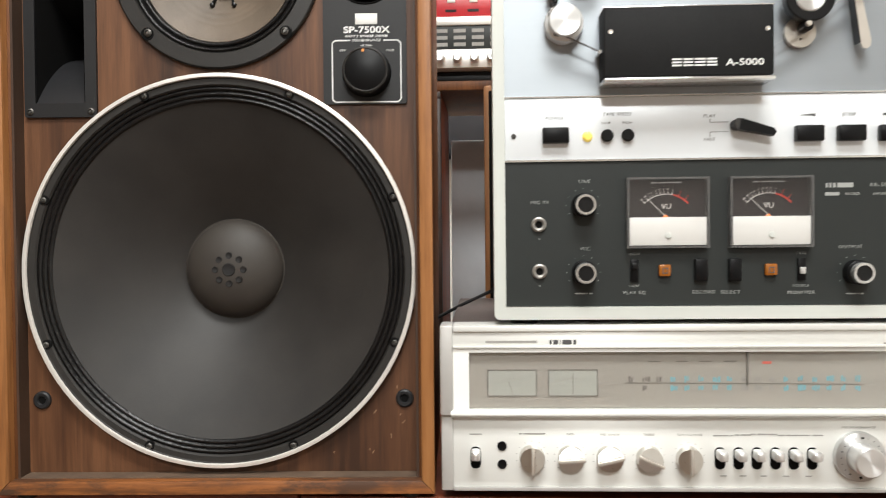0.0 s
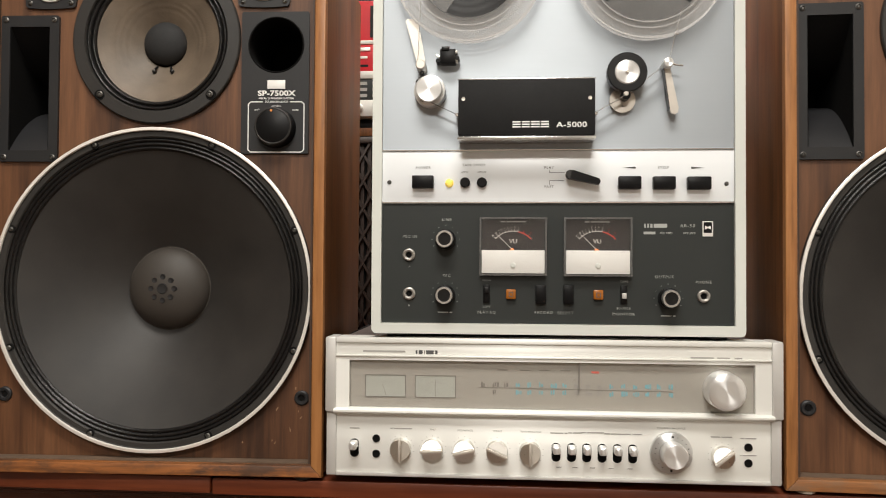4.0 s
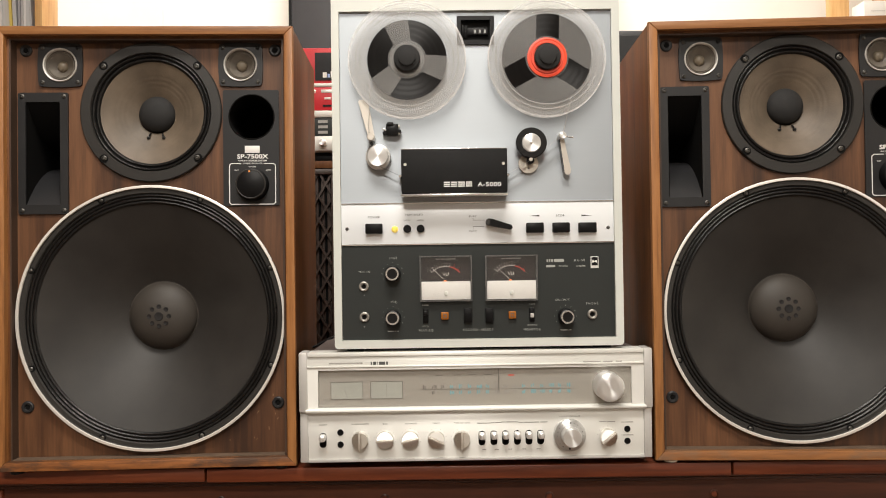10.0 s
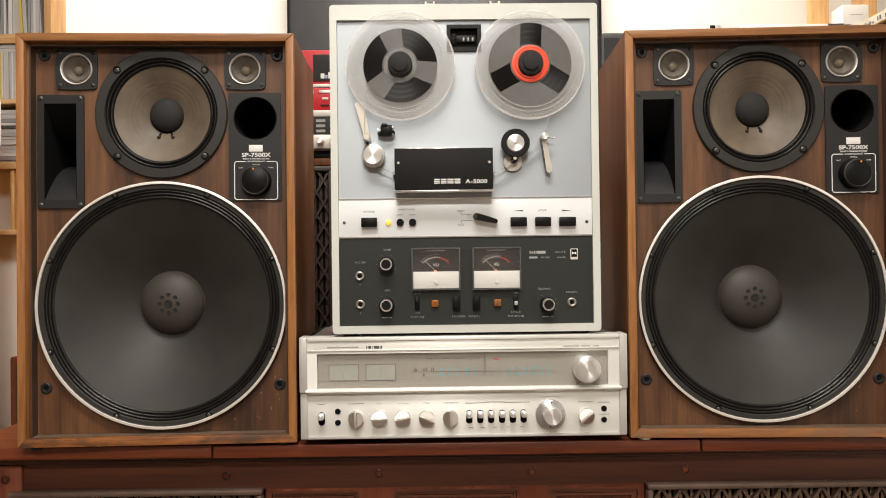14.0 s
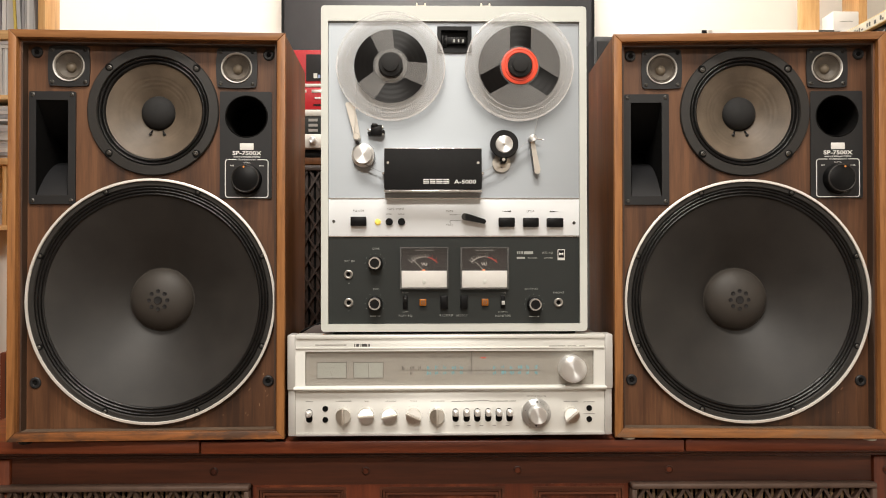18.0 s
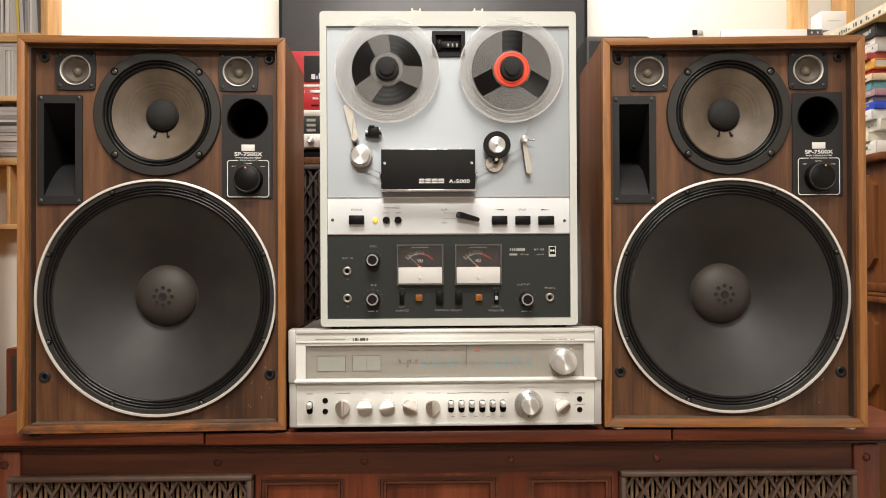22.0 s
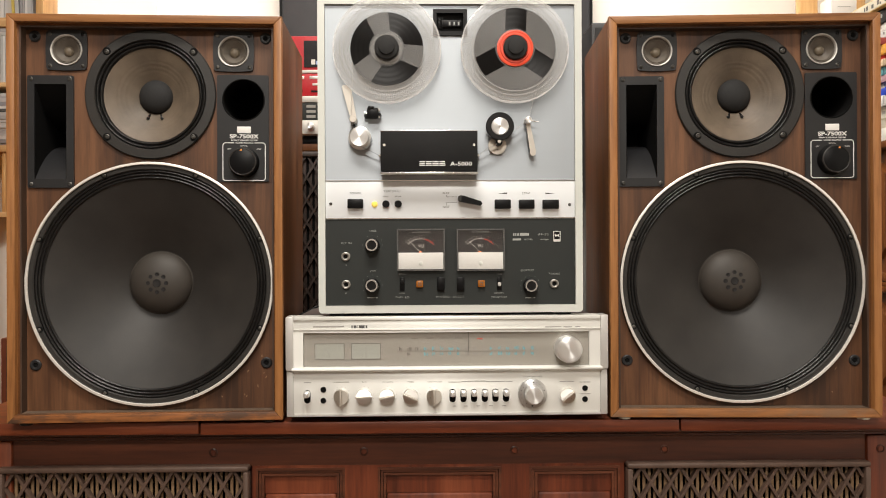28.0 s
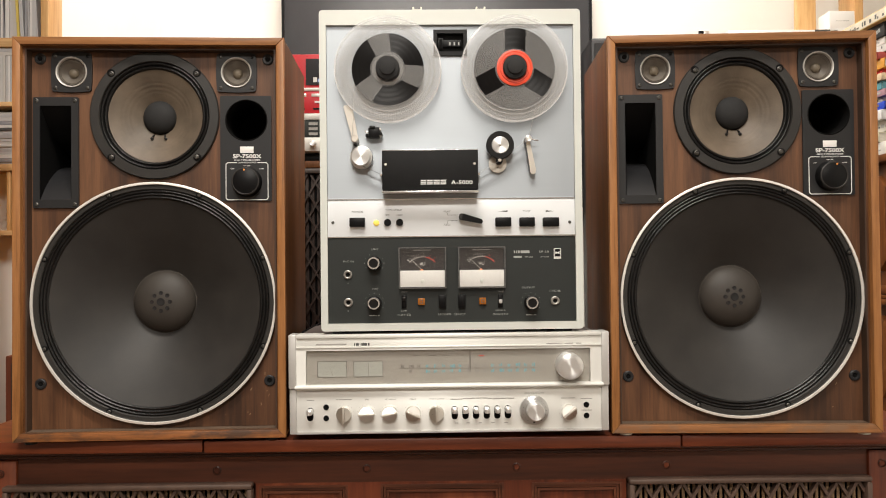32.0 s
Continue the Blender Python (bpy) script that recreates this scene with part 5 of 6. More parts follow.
bars(0.1046, 0.1310, dz(1.1205), -0.0001, 0.0046, M["pale_ink"], low, 4, "maker_bars", seed=4)
bars(0.1040, 0.1175, dz(1.1120), -0.0001, 0.0032, M["pale_ink"], low, 1, "small_print")
lettering("RECORD", 0.1302, dz(1.1118), -0.0001, 0.0036, M["pale_ink"], low)
lettering("AMPLIFIER", 0.1570, dz(1.1116), -0.0001, 0.0032, M["pale_ink"], low)
bd = part("badge", block(0.1720, 0.1840, -0.0012, -0.0001, dz(1.1080), dz(1.1258), 0.0003), M["meter_white"], low, "small black and white badge")
part("badge_field", block(0.1732, 0.1828, -0.0015, -0.0010, dz(1.1122), dz(1.1248)), M["black"], bd, smooth=False)
part("badge_mark", prism([(0.1745, dz(1.1205)), (0.1758, dz(1.1205)), (0.1780, dz(1.1190)), (0.1802, dz(1.1205)), (0.1815, dz(1.1205)), (0.1815, dz(1.1165)), (0.1802, dz(1.1165)), (0.1780, dz(1.1180)), (0.1758, dz(1.1165)), (0.1745, dz(1.1165))], -0.0018, -0.0014), M["meter_white"], bd, smooth=False)

# ---- the receiver ----
rec = thing("stereo_receiver", pose(-0.0065, 0.0, 0.8185, 0, 0, 0.5), "silver stereo receiver with a dark case on the console", "receiver")
RO, XO = 0.8185, -0.0065


def rz(z):
    return z - RO


def rx(x):
    return x - XO


part("case", block(-0.2600, 0.2600, 0.006, 0.385, 0.004, 0.1625, 0.003), M["vinyl"], rec, "dark brown receiver case")
for x in (-0.21, 0.21):
    for y in (0.09, 0.33):
        part("foot", block(x - 0.017, x + 0.017, y - 0.017, y + 0.017, -0.0122, 0.006, 0.003), M["rubber"], rec)
for sx in (-1, 1):
    part("end_cheek", block(sx * 0.2620 - 0.006, sx * 0.2620 + 0.006, -0.0020, 0.03, 0.0, 0.0765, 0.0015), M["cheek"], rec)
    part("end_cheek", block(sx * 0.2620 - 0.0065, sx * 0.2620 + 0.0065, -0.0085, 0.03, 0.0770, 0.1672, 0.002), M["cheek"], rec)
lowp = part("lower_panel", block(-0.2560, 0.2560, 0.0, 0.008, 0.0040, 0.0745, 0.0006), M["champagne"], rec, "pale champagne aluminium control panel")
part("base_trim", block(-0.2560, 0.2560, -0.0030, 0.008, 0.0, 0.0042, 0.0008), M["cheek"], rec)
bm = bmesh.new()
prof = [(-0.0020, 0.0740), (-0.0080, 0.0752), (-0.0110, 0.0780), (-0.0110, 0.0800), (-0.0075, 0.0822), (0.008, 0.0822), (0.008, 0.0740)]
va = [bm.verts.new((-0.2580, y, z)) for y, z in prof]
vb = [bm.verts.new((0.2580, y, z)) for y, z in prof]
bm.faces.new(va), bm.faces.new(vb[::-1])
for k in range(len(prof)):
    j = (k + 1) % len(prof)
    bm.faces.new((va[k], vb[k], vb[j], va[j]))
part("ledge", bm, M["champagne"], rec, "projecting aluminium ledge")
win = [(rx(-0.2461), 0.0830), (rx(0.2306), 0.0830), (rx(0.2306), 0.1398), (rx(-0.2461), 0.1398)]
part("upper_panel", slab([(-0.2555, 0.0822), (0.2555, 0.0822), (0.2555, 0.1450), (-0.2555, 0.1450)], [win], -0.0060, 0.0), M["champagne"], rec, "champagne aluminium dial surround", smooth=False)
part("brow", block(-0.2555, 0.2555, -0.0085, 0.006, 0.1440, 0.1462, 0.0006), M["champagne"], rec)
brow = part("name_band", block(-0.2555, 0.2555, -0.0055, 0.006, 0.1462, 0.1605, 0.0004), M["champagne"], rec)
part("top_trim", block(-0.2555, 0.2555, -0.0085, 0.03, 0.1605, 0.1668, 0.0012), M["champagne"], rec)
dl = part("dial_panel", block(rx(-0.2461), rx(0.2306), 0.0012, 0.004, 0.0830, 0.1398), M["glass_panel"], rec, "taupe tuning dial behind glass", smooth=False)
yd = 0.0010
for x0, x1 in ((-0.2280, -0.1783), (-0.1673, -0.1176)):
    a, b, c, d = rx(x0), rx(x1), rz(0.9130), rz(0.9401)
    mtr = part("tuning_meter", slab([(a, c), (b, c), (b, d), (a, d)], [[(a + 0.0010, c + 0.0010), (b - 0.0010, c + 0.0010), (b - 0.0010, d - 0.0010), (a + 0.0010, d - 0.0010)]], yd - 0.0006, yd), M["taupe_dark"], dl, "small framed tuning meter", smooth=False)
    part("meter_card", block(a + 0.0010, b - 0.0010, yd - 0.0002, yd + 0.0001, c + 0.0010, d - 0.0010), M["meter_card"], mtr, "pale green-grey meter card", smooth=False)
    part("meter_arc", stroke(arc((a + b) / 2, c - 0.004, 0.0225, 118, 62), 0.0004, yd - 0.0004, yd), M["grey_ink"], mtr, smooth=False)
    part("needle", stroke([((a + b) / 2 - (0.0035 if x0 < -0.2 else 0), c + 0.0012 + (0.014 if x0 < -0.2 else 0)), ((a + b) / 2 + (0.0015 if x0 < -0.2 else 0), c + 0.0012)][::-1] if x0 < -0.2 else [((a + b) / 2, c + 0.0012), ((a + b) / 2, d - 0.004)], 0.0005, yd - 0.0005, yd), M["taupe_dark"], mtr, smooth=False)
part("scale_line", stroke([(rx(-0.0915), rz(0.9266)), (rx(0.1420), rz(0.9250))], 0.0005, yd - 0.0003, yd), M["taupe_dark"], dl, smooth=False)
rnd = random.Random(11)
for k in range(17):
    x = rx(-0.0840 + k * 0.0138)
    cy = 3 <= k
    mt = M["cyan"] if cy and not 8 <= k <= 10 else M["taupe_dark"]
    if 8 <= k <= 10:
        mt = M["grey_ink"]
    for row, (lo, hi) in enumerate(((0.9284, 0.9322), (0.9196, 0.9232))):
        if row and not (k % 2 or cy):
            continue
        for q in range(rnd.choice((2, 2, 3))):
            xa = x - 0.0034 + q * 0.0026
            part("scale_mark", block(xa, xa + rnd.uniform(0.0012, 0.0021), yd - 0.0003, yd, rz(lo) - rnd.uniform(0, 0.0016), rz(hi) + rnd.uniform(-0.001, 0.0016)), mt, dl, smooth=False)
part("dial_pointer", block(rx(0.0286) - 0.0006, rx(0.0286) + 0.0006, -0.0030, 0.0008, rz(0.9244), rz(0.9584)), M["taupe_dark"], dl, "thin tuning pointer", smooth=False)
part("stereo_mark", block(rx(0.0479) - 0.0045, rx(0.0479) + 0.0045, yd - 0.0003, yd, rz(0.9452), rz(0.9476)), M["red_mark"], dl, "small red indicator", smooth=False)
for x in (-0.062, -0.035, -0.012, 0.012):
    bars(rx(x) - 0.006, rx(x) + 0.006, rz(0.9478), yd, 0.0010, M["taupe_dark"], dl, 1, seed=int(x * 1000) + 100)
part("dial_glass", block(rx(-0.2461), rx(0.2306), -0.0045, -0.0035, 0.0830, 0.1398), M["lens"], rec, "clear dial glass", smooth=False)


def turned_knob(name, x, z, r, y0, depth, parent, label):
    kn = part(name, lathe([(0, y0 - depth + 0.0006), (r * 0.55, y0 - depth), (r * 0.90, y0 - depth), (r * 0.97, y0 - depth + 0.0010), (r, y0 - depth + 0.0025), (r, y0 - 0.001), (r * 1.02, y0)], x, z, 48), M["dial"], parent, label)
    return kn


turned_knob("tuning_knob", rx(0.1942), rz(0.9290), 0.0217, 0.001, 0.026, rec, "large turned aluminium tuning knob")
bars(rx(-0.2294), rx(-0.1737), rz(0.9688), -0.0056, 0.0022, M["grey_ink"], brow, 3, "script_bars", seed=2)
bars(rx(-0.1668), rx(-0.1396), rz(0.9683), -0.0056, 0.0046, M["ink"], brow, 6, "maker_bars", seed=9)
bars(rx(0.1570), rx(0.2157), rz(0.9660), -0.0056, 0.0016, M["grey_ink"], brow, 4, "small_print", seed=6)
yl = -0.0001
for x in (-0.2137, 0.2240):
    for z in (0.8632, 0.8449):
        part("mini_jack", lathe([(0.0048, 0.0), (0.0046, -0.0012), (0.0036, -0.0014), (0.0034, -0.0004), (0, -0.0003)], rx(x), rz(z - (0.0012 if x > 0 else 0)), 20), M["void"], lowp, "small black socket")


def lever_switch(x, z, parent):
    st = part("lever_slot", prism(rounded(rx(x) - 0.0052, rx(x) + 0.0052, rz(z) - 0.0112, rz(z) + 0.0108, 0.0048), yl - 0.0006, yl), M["void"], parent, "black slot with a bright lever")
    part("lever", block(rx(x) - 0.0046, rx(x) + 0.0046, -0.0165, yl, rz(z) - 0.0002, rz(z) + 0.0095, 0.0024, seg=3), M["dial"], st)
    return st


for x in (-0.2402, 0.0017, 0.0199, 0.0376, 0.0557, 0.0734, 0.0912):
    lever_switch(x, 0.8518, lowp)
for n, (x, turn) in enumerate(((-0.1838, 90), (-0.1456, 4), (-0.1073, 14), (-0.0682, -24), (-0.0291, 90), (0.1940, 40))):
    X_, Z_ = rx(x), rz(0.8522 - 0.0012 * n / 5)
    kn = part("selector_knob", lathe([(0, -0.0060), (0.0120, -0.0060), (0.0123, -0.0052), (0.0125, -0.0010), (0.0127, yl)], X_, Z_, 40), M["bright"], lowp, "round bright selector knob with a grip ridge")
    bm = bmesh.new()
    ca, sa = math.cos(radians(turn)), math.sin(radians(turn))
    rings = []
    for q in range(9):
        r = 0.0122 * q / 8
        ring = []
        for k in range(40 if q else 1):
            u, v = r * math.cos(math.pi * k / 20), r * math.sin(math.pi * k / 20)
            ring.append(bm.verts.new((X_ + u * ca - v * sa, -0.0140 + 0.48 * max(0.0, abs(v) - 0.0022), Z_ + u * sa + v * ca)))
        rings.append(ring)
    rings.append([bm.verts.new((v.co.x, -0.0058, v.co.z)) for v in rings[-1]])
    for k in range(40):
        bm.faces.new((rings[0][0], rings[1][k], rings[1][(k + 1) % 40]))
    for a_, b_ in zip(rings[1:], rings[2:]):
        for k in range(40):
            bm.faces.new((a_[k], b_[k], b_[(k + 1) % 40], a_[(k + 1) % 40]))
    part("grip_ridge", bm, M["bright"], kn, angle=20)
    bm = block(-0.0134, 0.0134, -0.0178, -0.0110, -0.0015, 0.0015, 0.0006)
    bmesh.ops.rotate(bm, verts=bm.verts, cent=(0, 0, 0), matrix=Matrix.Rotation(radians(-turn), 3, "Y"))
    bmesh.ops.translate(bm, verts=bm.verts, vec=(X_, 0, Z_))
    part("grip_bar", bm, M["satin"], kn)
    for k in range(11):
        a = radians(-40 + 26 * k)
        part("tick", pin(X_ + 0.0158 * math.cos(a), Z_ + 0.0158 * math.sin(a), 0.00045, yl - 0.0003, yl, 0, 6), M["grey_ink"], lowp, smooth=False)
vx, vz = rx(0.1353), rz(0.8545)
vr = part("volume_ring", lathe([(0.0150, -0.0090), (0.0222, -0.0080), (0.0240, -0.0066), (0.0244, yl)], vx, vz, 56), M["ring_grey"], lowp, "wide metal volume ring with marks")
turned_knob("balance_knob", vx + 0.0004, vz, 0.0148, -0.008, 0.020, vr, "inner turned volume knob")
for k in range(17):
    a = radians(-55 + 290 / 16 * k)
    part("ring_mark", pin(vx + 0.0196 * math.cos(a), vz + 0.0196 * math.sin(a), 0.0005 if k % 4 else 0.0008, -0.0089, -0.0070, 0, 8), M["ink"], vr, smooth=False)
part("ring_pointer", pin(vx - 0.001, vz - 0.0195, 0.0014, -0.0090, -0.0070, 0, 12), M["void"], vr)
part("ring_pointer", pin(vx + 0.001, vz + 0.0195, 0.0011, -0.0090, -0.0070, 0, 12), M["void"], vr)
for n, (x, w, z) in enumerate(((-0.2401, 0.006, 0.8752), (-0.1836, 0.013, 0.8757), (-0.1454, 0.007, 0.8760), (-0.1063, 0.014, 0.8757), (-0.0680, 0.009, 0.8757), (-0.0280, 0.017, 0.8754), (0.0050, 0.010, 0.8742), (0.0240, 0.008, 0.8748), (0.0445, 0.013, 0.8755), (0.0660, 0.008, 0.8745), (0.0880, 0.014, 0.8745), (0.1357, 0.024, 0.8832), (0.1933, 0.012, 0.8735), (0.2240, 0.009, 0.8725), (0.2240, 0.009, 0.8528))):
    word = {3: "MID RANGE", 2: "BASS", 4: "TREBLE", 5: "TAPE MONITOR", 11: "VOLUME & BALANCE"}.get(n)
    if word:
        lettering(word, rx(x), rz(z) - 0.0008, yl, 0.0030, M["grey_ink"], lowp, name="control_print", wide=1.15)
    else:
        bars(rx(x) - w, rx(x) + w, rz(z), yl, 0.0013, M["grey_ink"], lowp, 2, "control_print", seed=n)
    if 0.0 < x < 0.1:
        bars(rx(x) - 0.003, rx(x) + 0.003, rz(0.8340), yl, 0.0011, M["grey_ink"], lowp, 1, "control_print", seed=n)

# ---- what stands behind ----
def plain_thing(name, bm, mat, label, category, group="", kind=""):
    return tagged(part(name, bm, M[mat]), label, category, group, kind)


# wall screen
tv = thing("wall_screen", pose(0, 0, 0), "large dark flat screen on the back wall", "screen")
part("bezel", slab([(-0.590, 1.30), (0.560, 1.30), (0.560, 2.28), (-0.590, 2.28)], [[(-0.580, 1.315), (0.550, 1.315), (0.550, 2.27), (-0.580, 2.27)]], 1.633, 1.665), M["black"], tv, smooth=False)
part("glass", block(-0.581, 0.551, 1.640, 1.664, 1.314, 2.271), M["tv"], tv, "dark glossy screen glass", smooth=False)
part("wall_mount", block(-0.20, 0.17, 1.664, 1.70, 1.55, 1.95), M["black"], tv)
bs = thing("black_speaker", pose(0, 0, 0), "tall black speaker standing behind the walnut loudspeaker", "loudspeaker")
part("body", block(0.509, 0.735, 1.40, 1.60, 0.0, 1.866, 0.012), M["plate"], bs)
part("grille", block(0.521, 0.723, 1.392, 1.402, 0.95, 1.846, 0.003), M["black_matt"], bs)

# stack of equipment on a wooden board over a lattice speaker
bl = thing("lattice_speaker", pose(0, 0, 0), "dark floor speaker with a brown lattice grille", "loudspeaker", "lattice speakers")
part("body", block(-0.68, -0.318, 0.8155, 1.10, 0.0, 1.358, 0.004), M["mahogany_z"], bl)
lattice(bl, -0.68, -0.318, 0.797, 0.80, 1.356, 0.014, M["lattice_dark"], M["lattice_dark"], 0.036, 0.060, 0.0075)
br = thing("lattice_speaker", pose(0, 0, 0), "wooden floor speaker behind the tape deck", "loudspeaker", "lattice speakers")
part("body", block(-0.2315, 0.16, 0.420, 0.72, 0.0, 1.300, 0.004), M["edge"], br)
part("grille", block(-0.224, 0.152, 0.410, 0.4195, 0.30, 1.29, 0.002), M["void"], br)
plain_thing("shelf_board", block(-0.70, 0.20, 0.795, 1.15, 1.3585, 1.3770, 0.002), "side", "brown wooden board across two speakers", "shelf")
# Added sheet: shade on the wall and a low white box, as grey.
plain_thing("low_panel", block(-0.316, 0.20, 1.152, 1.180, 0.0, 1.30, 0.004), "shaded_wall", "added grey panel for the shaded white wall and a low box", "panel")
amp = thing("black_component", pose(0, 0, 0), "flat black audio component on the board", "hi-fi unit", "stacked hi-fi units")
part("body", block(-0.62, 0.12, 0.83, 1.12, 1.3772, 1.4020, 0.002), M["black"], amp)
tun = thing("silver_receiver", pose(0, 0, 0), "silver receiver with a row of knobs", "hi-fi unit", "stacked hi-fi units")
part("body", block(-0.60, 0.10, 0.812, 1.12, 1.4022, 1.4990, 0.002), M["cheek"], tun)
part("fascia", block(-0.602, 0.102, 0.800, 0.812, 1.4035, 1.4400, 0.001), M["silver_box"], tun, "silver knob strip")
dd = part("dial_window", block(-0.602, 0.102, 0.802, 0.812, 1.4405, 1.4870, 0.001), M["slate"], tun, "dark tuning dial")
part("top_strip", block(-0.602, 0.102, 0.798, 0.812, 1.4872, 1.5040, 0.001), M["silver_box"], tun)
for k in range(14):
    x = -0.575 + k * 0.0455 if k < 5 else -0.385 + (k - 4) * 0.0335
    part("knob", lathe([(0, 0.776), (0.0075, 0.776), (0.0085, 0.778), (0.0095, 0.799)], x, 1.4220, 20), M["dial"], tun, "small silver knob")
for k in range(18):
    for z in (1.4500, 1.4635, 1.4770):
        x = -0.58 + k * 0.036
        part("dial_bar", block(x, x + 0.024, 0.8012, 0.8022, z - 0.0035, z + 0.0035), M["grey_ink"], dd, smooth=False)
red = thing("red_stereo", pose(0, 0, 0), "red and silver stereo unit on top of the stack", "hi-fi unit", "stacked hi-fi units")
part("body", block(-0.64, 0.08, 0.815, 1.12, 1.5045, 1.6670, 0.004), M["red_box"], red)
part("lower_fascia", block(-0.642, 0.082, 0.806, 0.816, 1.5060, 1.5650, 0.001), M["red_box"], red)
part("silver_line", block(-0.642, 0.082, 0.803, 0.816, 1.5655, 1.5740, 0.001), M["silver_box"], red)
for k in range(9):
    x = -0.40 + k * 0.044
    part("key", block(x, x + 0.030, 0.803, 0.807, 1.5500, 1.5580, 0.0006), M["silver_box"], red)
    part("key", block(x + 0.008, x + 0.024, 0.803, 0.807, 1.5330, 1.5385, 0.0006), M["meter_white"], red)
    part("slot", block(x + 0.004, x + 0.026, 0.804, 0.807, 1.5150, 1.5195), M["black"], red, smooth=False)
part("cassette_window", block(-0.372, -0.18, 0.811, 0.8165, 1.5830, 1.6540, 0.001), M["tv"], red, "dark cassette window")
for k, (x, w, h) in enumerate(((-0.352, 0.010, 0.013), (-0.340, 0.006, 0.009), (-0.332, 0.009, 0.016), (-0.320, 0.007, 0.010), (-0.310, 0.012, 0.015))):
    part("window_print", block(x, x + w, 0.8095, 0.8110, 1.5900, 1.5900 + h), M["pale_blue"] if k % 2 else M["meter_white"], red, "pale worn print", smooth=False)
cab = part("cable", tube([(-0.34, 0.20, 0.942), (-0.30, 0.22, 0.965), (-0.262, 0.25, 0.983), (-0.225, 0.25, 1.000), (-0.18, 0.215, 1.03)], 0.0022), M["rubber"])
tagged(cab, "thin black cable running behind the tape deck", "cable")

# disc shelf
sh = thing("disc_shelf", pose(0, 0, 0), "light wooden wall shelf packed with disc cases", "shelf")
part("side_board", block(-1.0755, -1.0560, 0.800, 0.884, 1.187, 2.35, 0.001), M["oak"], sh)
part("side_board", block(-1.92, -1.9005, 0.800, 0.884, 1.187, 2.35, 0.001), M["oak"], sh)
part("divider", block(-1.1700, -1.1600, 0.806, 0.884, 1.2002, 1.3588, 0.001), M["oak"], sh)
for z0, z1 in ((1.187, 1.200), (1.359, 1.377), (1.531, 1.543), (1.690, 1.714), (2.02, 2.04), (2.33, 2.35)):
    part("board", block(-1.9005, -1.0757, 0.800, 0.884, z0, z1, 0.001), M["oak_x"], sh)
rnd = random.Random(4)
flat = block(-0.071, 0.071, 0, 0.07, 0, 1, 0)
stand = block(0, 1, 0, 0.07, 0, 0.125, 0)
f0 = part("disc_case", flat, M["disc_cases"], smooth=False)
s0 = part("disc_case", stand, M["disc_cases"], smooth=False)
DC = ("plastic disc case with a printed spine", "disc case", "disc cases on the shelf")
used = {}


def place(src, m):
    """The first call moves src itself, later ones add copies."""
    if src.name in used:
        ob = copy_thing(src, Matrix.Identity(4))
        ob.matrix_basis = m
    else:
        used[src.name] = 1
        src.matrix_basis = m
        tagged(src, *DC)
        ob = src
    return ob


for cx in (-1.150, -1.300, -1.450):
    z = 1.3772
    while z < 1.515:
        h = rnd.choice((0.0052, 0.0062, 0.0075, 0.0104))
        place(f0, Matrix.Translation((cx + rnd.uniform(-0.003, 0.003), 0.806 + rnd.uniform(0, 0.006), z)) @ Matrix.Diagonal((1, 1, h * 0.93, 1)))
        z += h
    z = 1.6685
    for k in range(2):
        place(f0, Matrix.Translation((cx, 0.808, z)) @ Matrix.Diagonal((1, 1, 0.0095, 1)))
        z += 0.0102
for z0, tall in ((1.5435, 1.0), (1.7145, 1.12)):
    x = -1.58
    while x < -1.0900:
        w = rnd.choice((0.0052, 0.0060, 0.0070, 0.0104))
        lean = -3.0 if z0 > 1.7 and rnd.random() < 0.5 else 0
        place(s0, Matrix.Translation((x, 0.806 + rnd.uniform(0, 0.006), z0)) @ Matrix.Rotation(radians(lean), 4, "Y") @ Matrix.Diagonal((w * 0.92, 1, tall, 1)))
        x += w + (0.001 if lean else 0)
fs = thing("floor_speaker", pose(0, 0, 0), "brown wooden floor speaker beside the console", "loudspeaker")
part("body", block(-1.072, -0.76, 0.610, 0.87, 0.0, 0.888, 0.004), M["mahogany_z"], fs)
part("grille", block(-1.057, -0.774, 0.606, 0.612, 0.05, 0.871, 0.002), M["lattice_dark"], fs)

# pine cabinet with a small speaker on it
pc_ = thing("pine_cabinet", pose(0, 0, 0), "orange varnished pine cabinet by the disc shelf", "cabinet")
part("carcass", block(-1.72, -1.152, 0.592, 0.712, 0.0, 1.3840, 0.002), M["pine"], pc_)
part("top_board", block(-1.73, -1.146, 0.575, 0.715, 1.3842, 1.3990, 0.003), M["pine"], pc_)
for x0, x1 in ((-1.70, -1.432), (-1.428, -1.156)):
    for z0, z1 in ((0.8755, 1.380), (0.40, 0.8675)):
        d_ = part("door", block(x0, x1, 0.580, 0.5915, z0, z1, 0.003), M["pine"], pc_)
        part("door_panel", block(x0 + 0.05, x1 - 0.05, 0.574, 0.581, z0 + 0.05, z1 - 0.05, 0.004), M["pine"], d_)
        part("door_knob", lathe([(0, 0.552), (0.010, 0.553), (0.013, 0.560), (0.008, 0.570), (0.008, 0.579)], x1 - 0.025 if x0 < -1.6 else x0 + 0.025, (z0 + z1) / 2, 18), M["pine"], d_)
ss_ = thing("small_speaker", pose(-1.172, 0.596, 1.3992), "small white satellite speaker with a dark cone", "loudspeaker")
part("body", block(-0.052, 0.050, 0.0, 0.080, 0.0, 0.118, 0.005), M["white_box"], ss_)
part("chassis_ring", lathe([(0.0430, 0.0), (0.0430, -0.004), (0.0412, -0.006), (0.0345, -0.005), (0.0335, -0.0005)], 0.0, 0.050, 36), M["plate"], ss_)
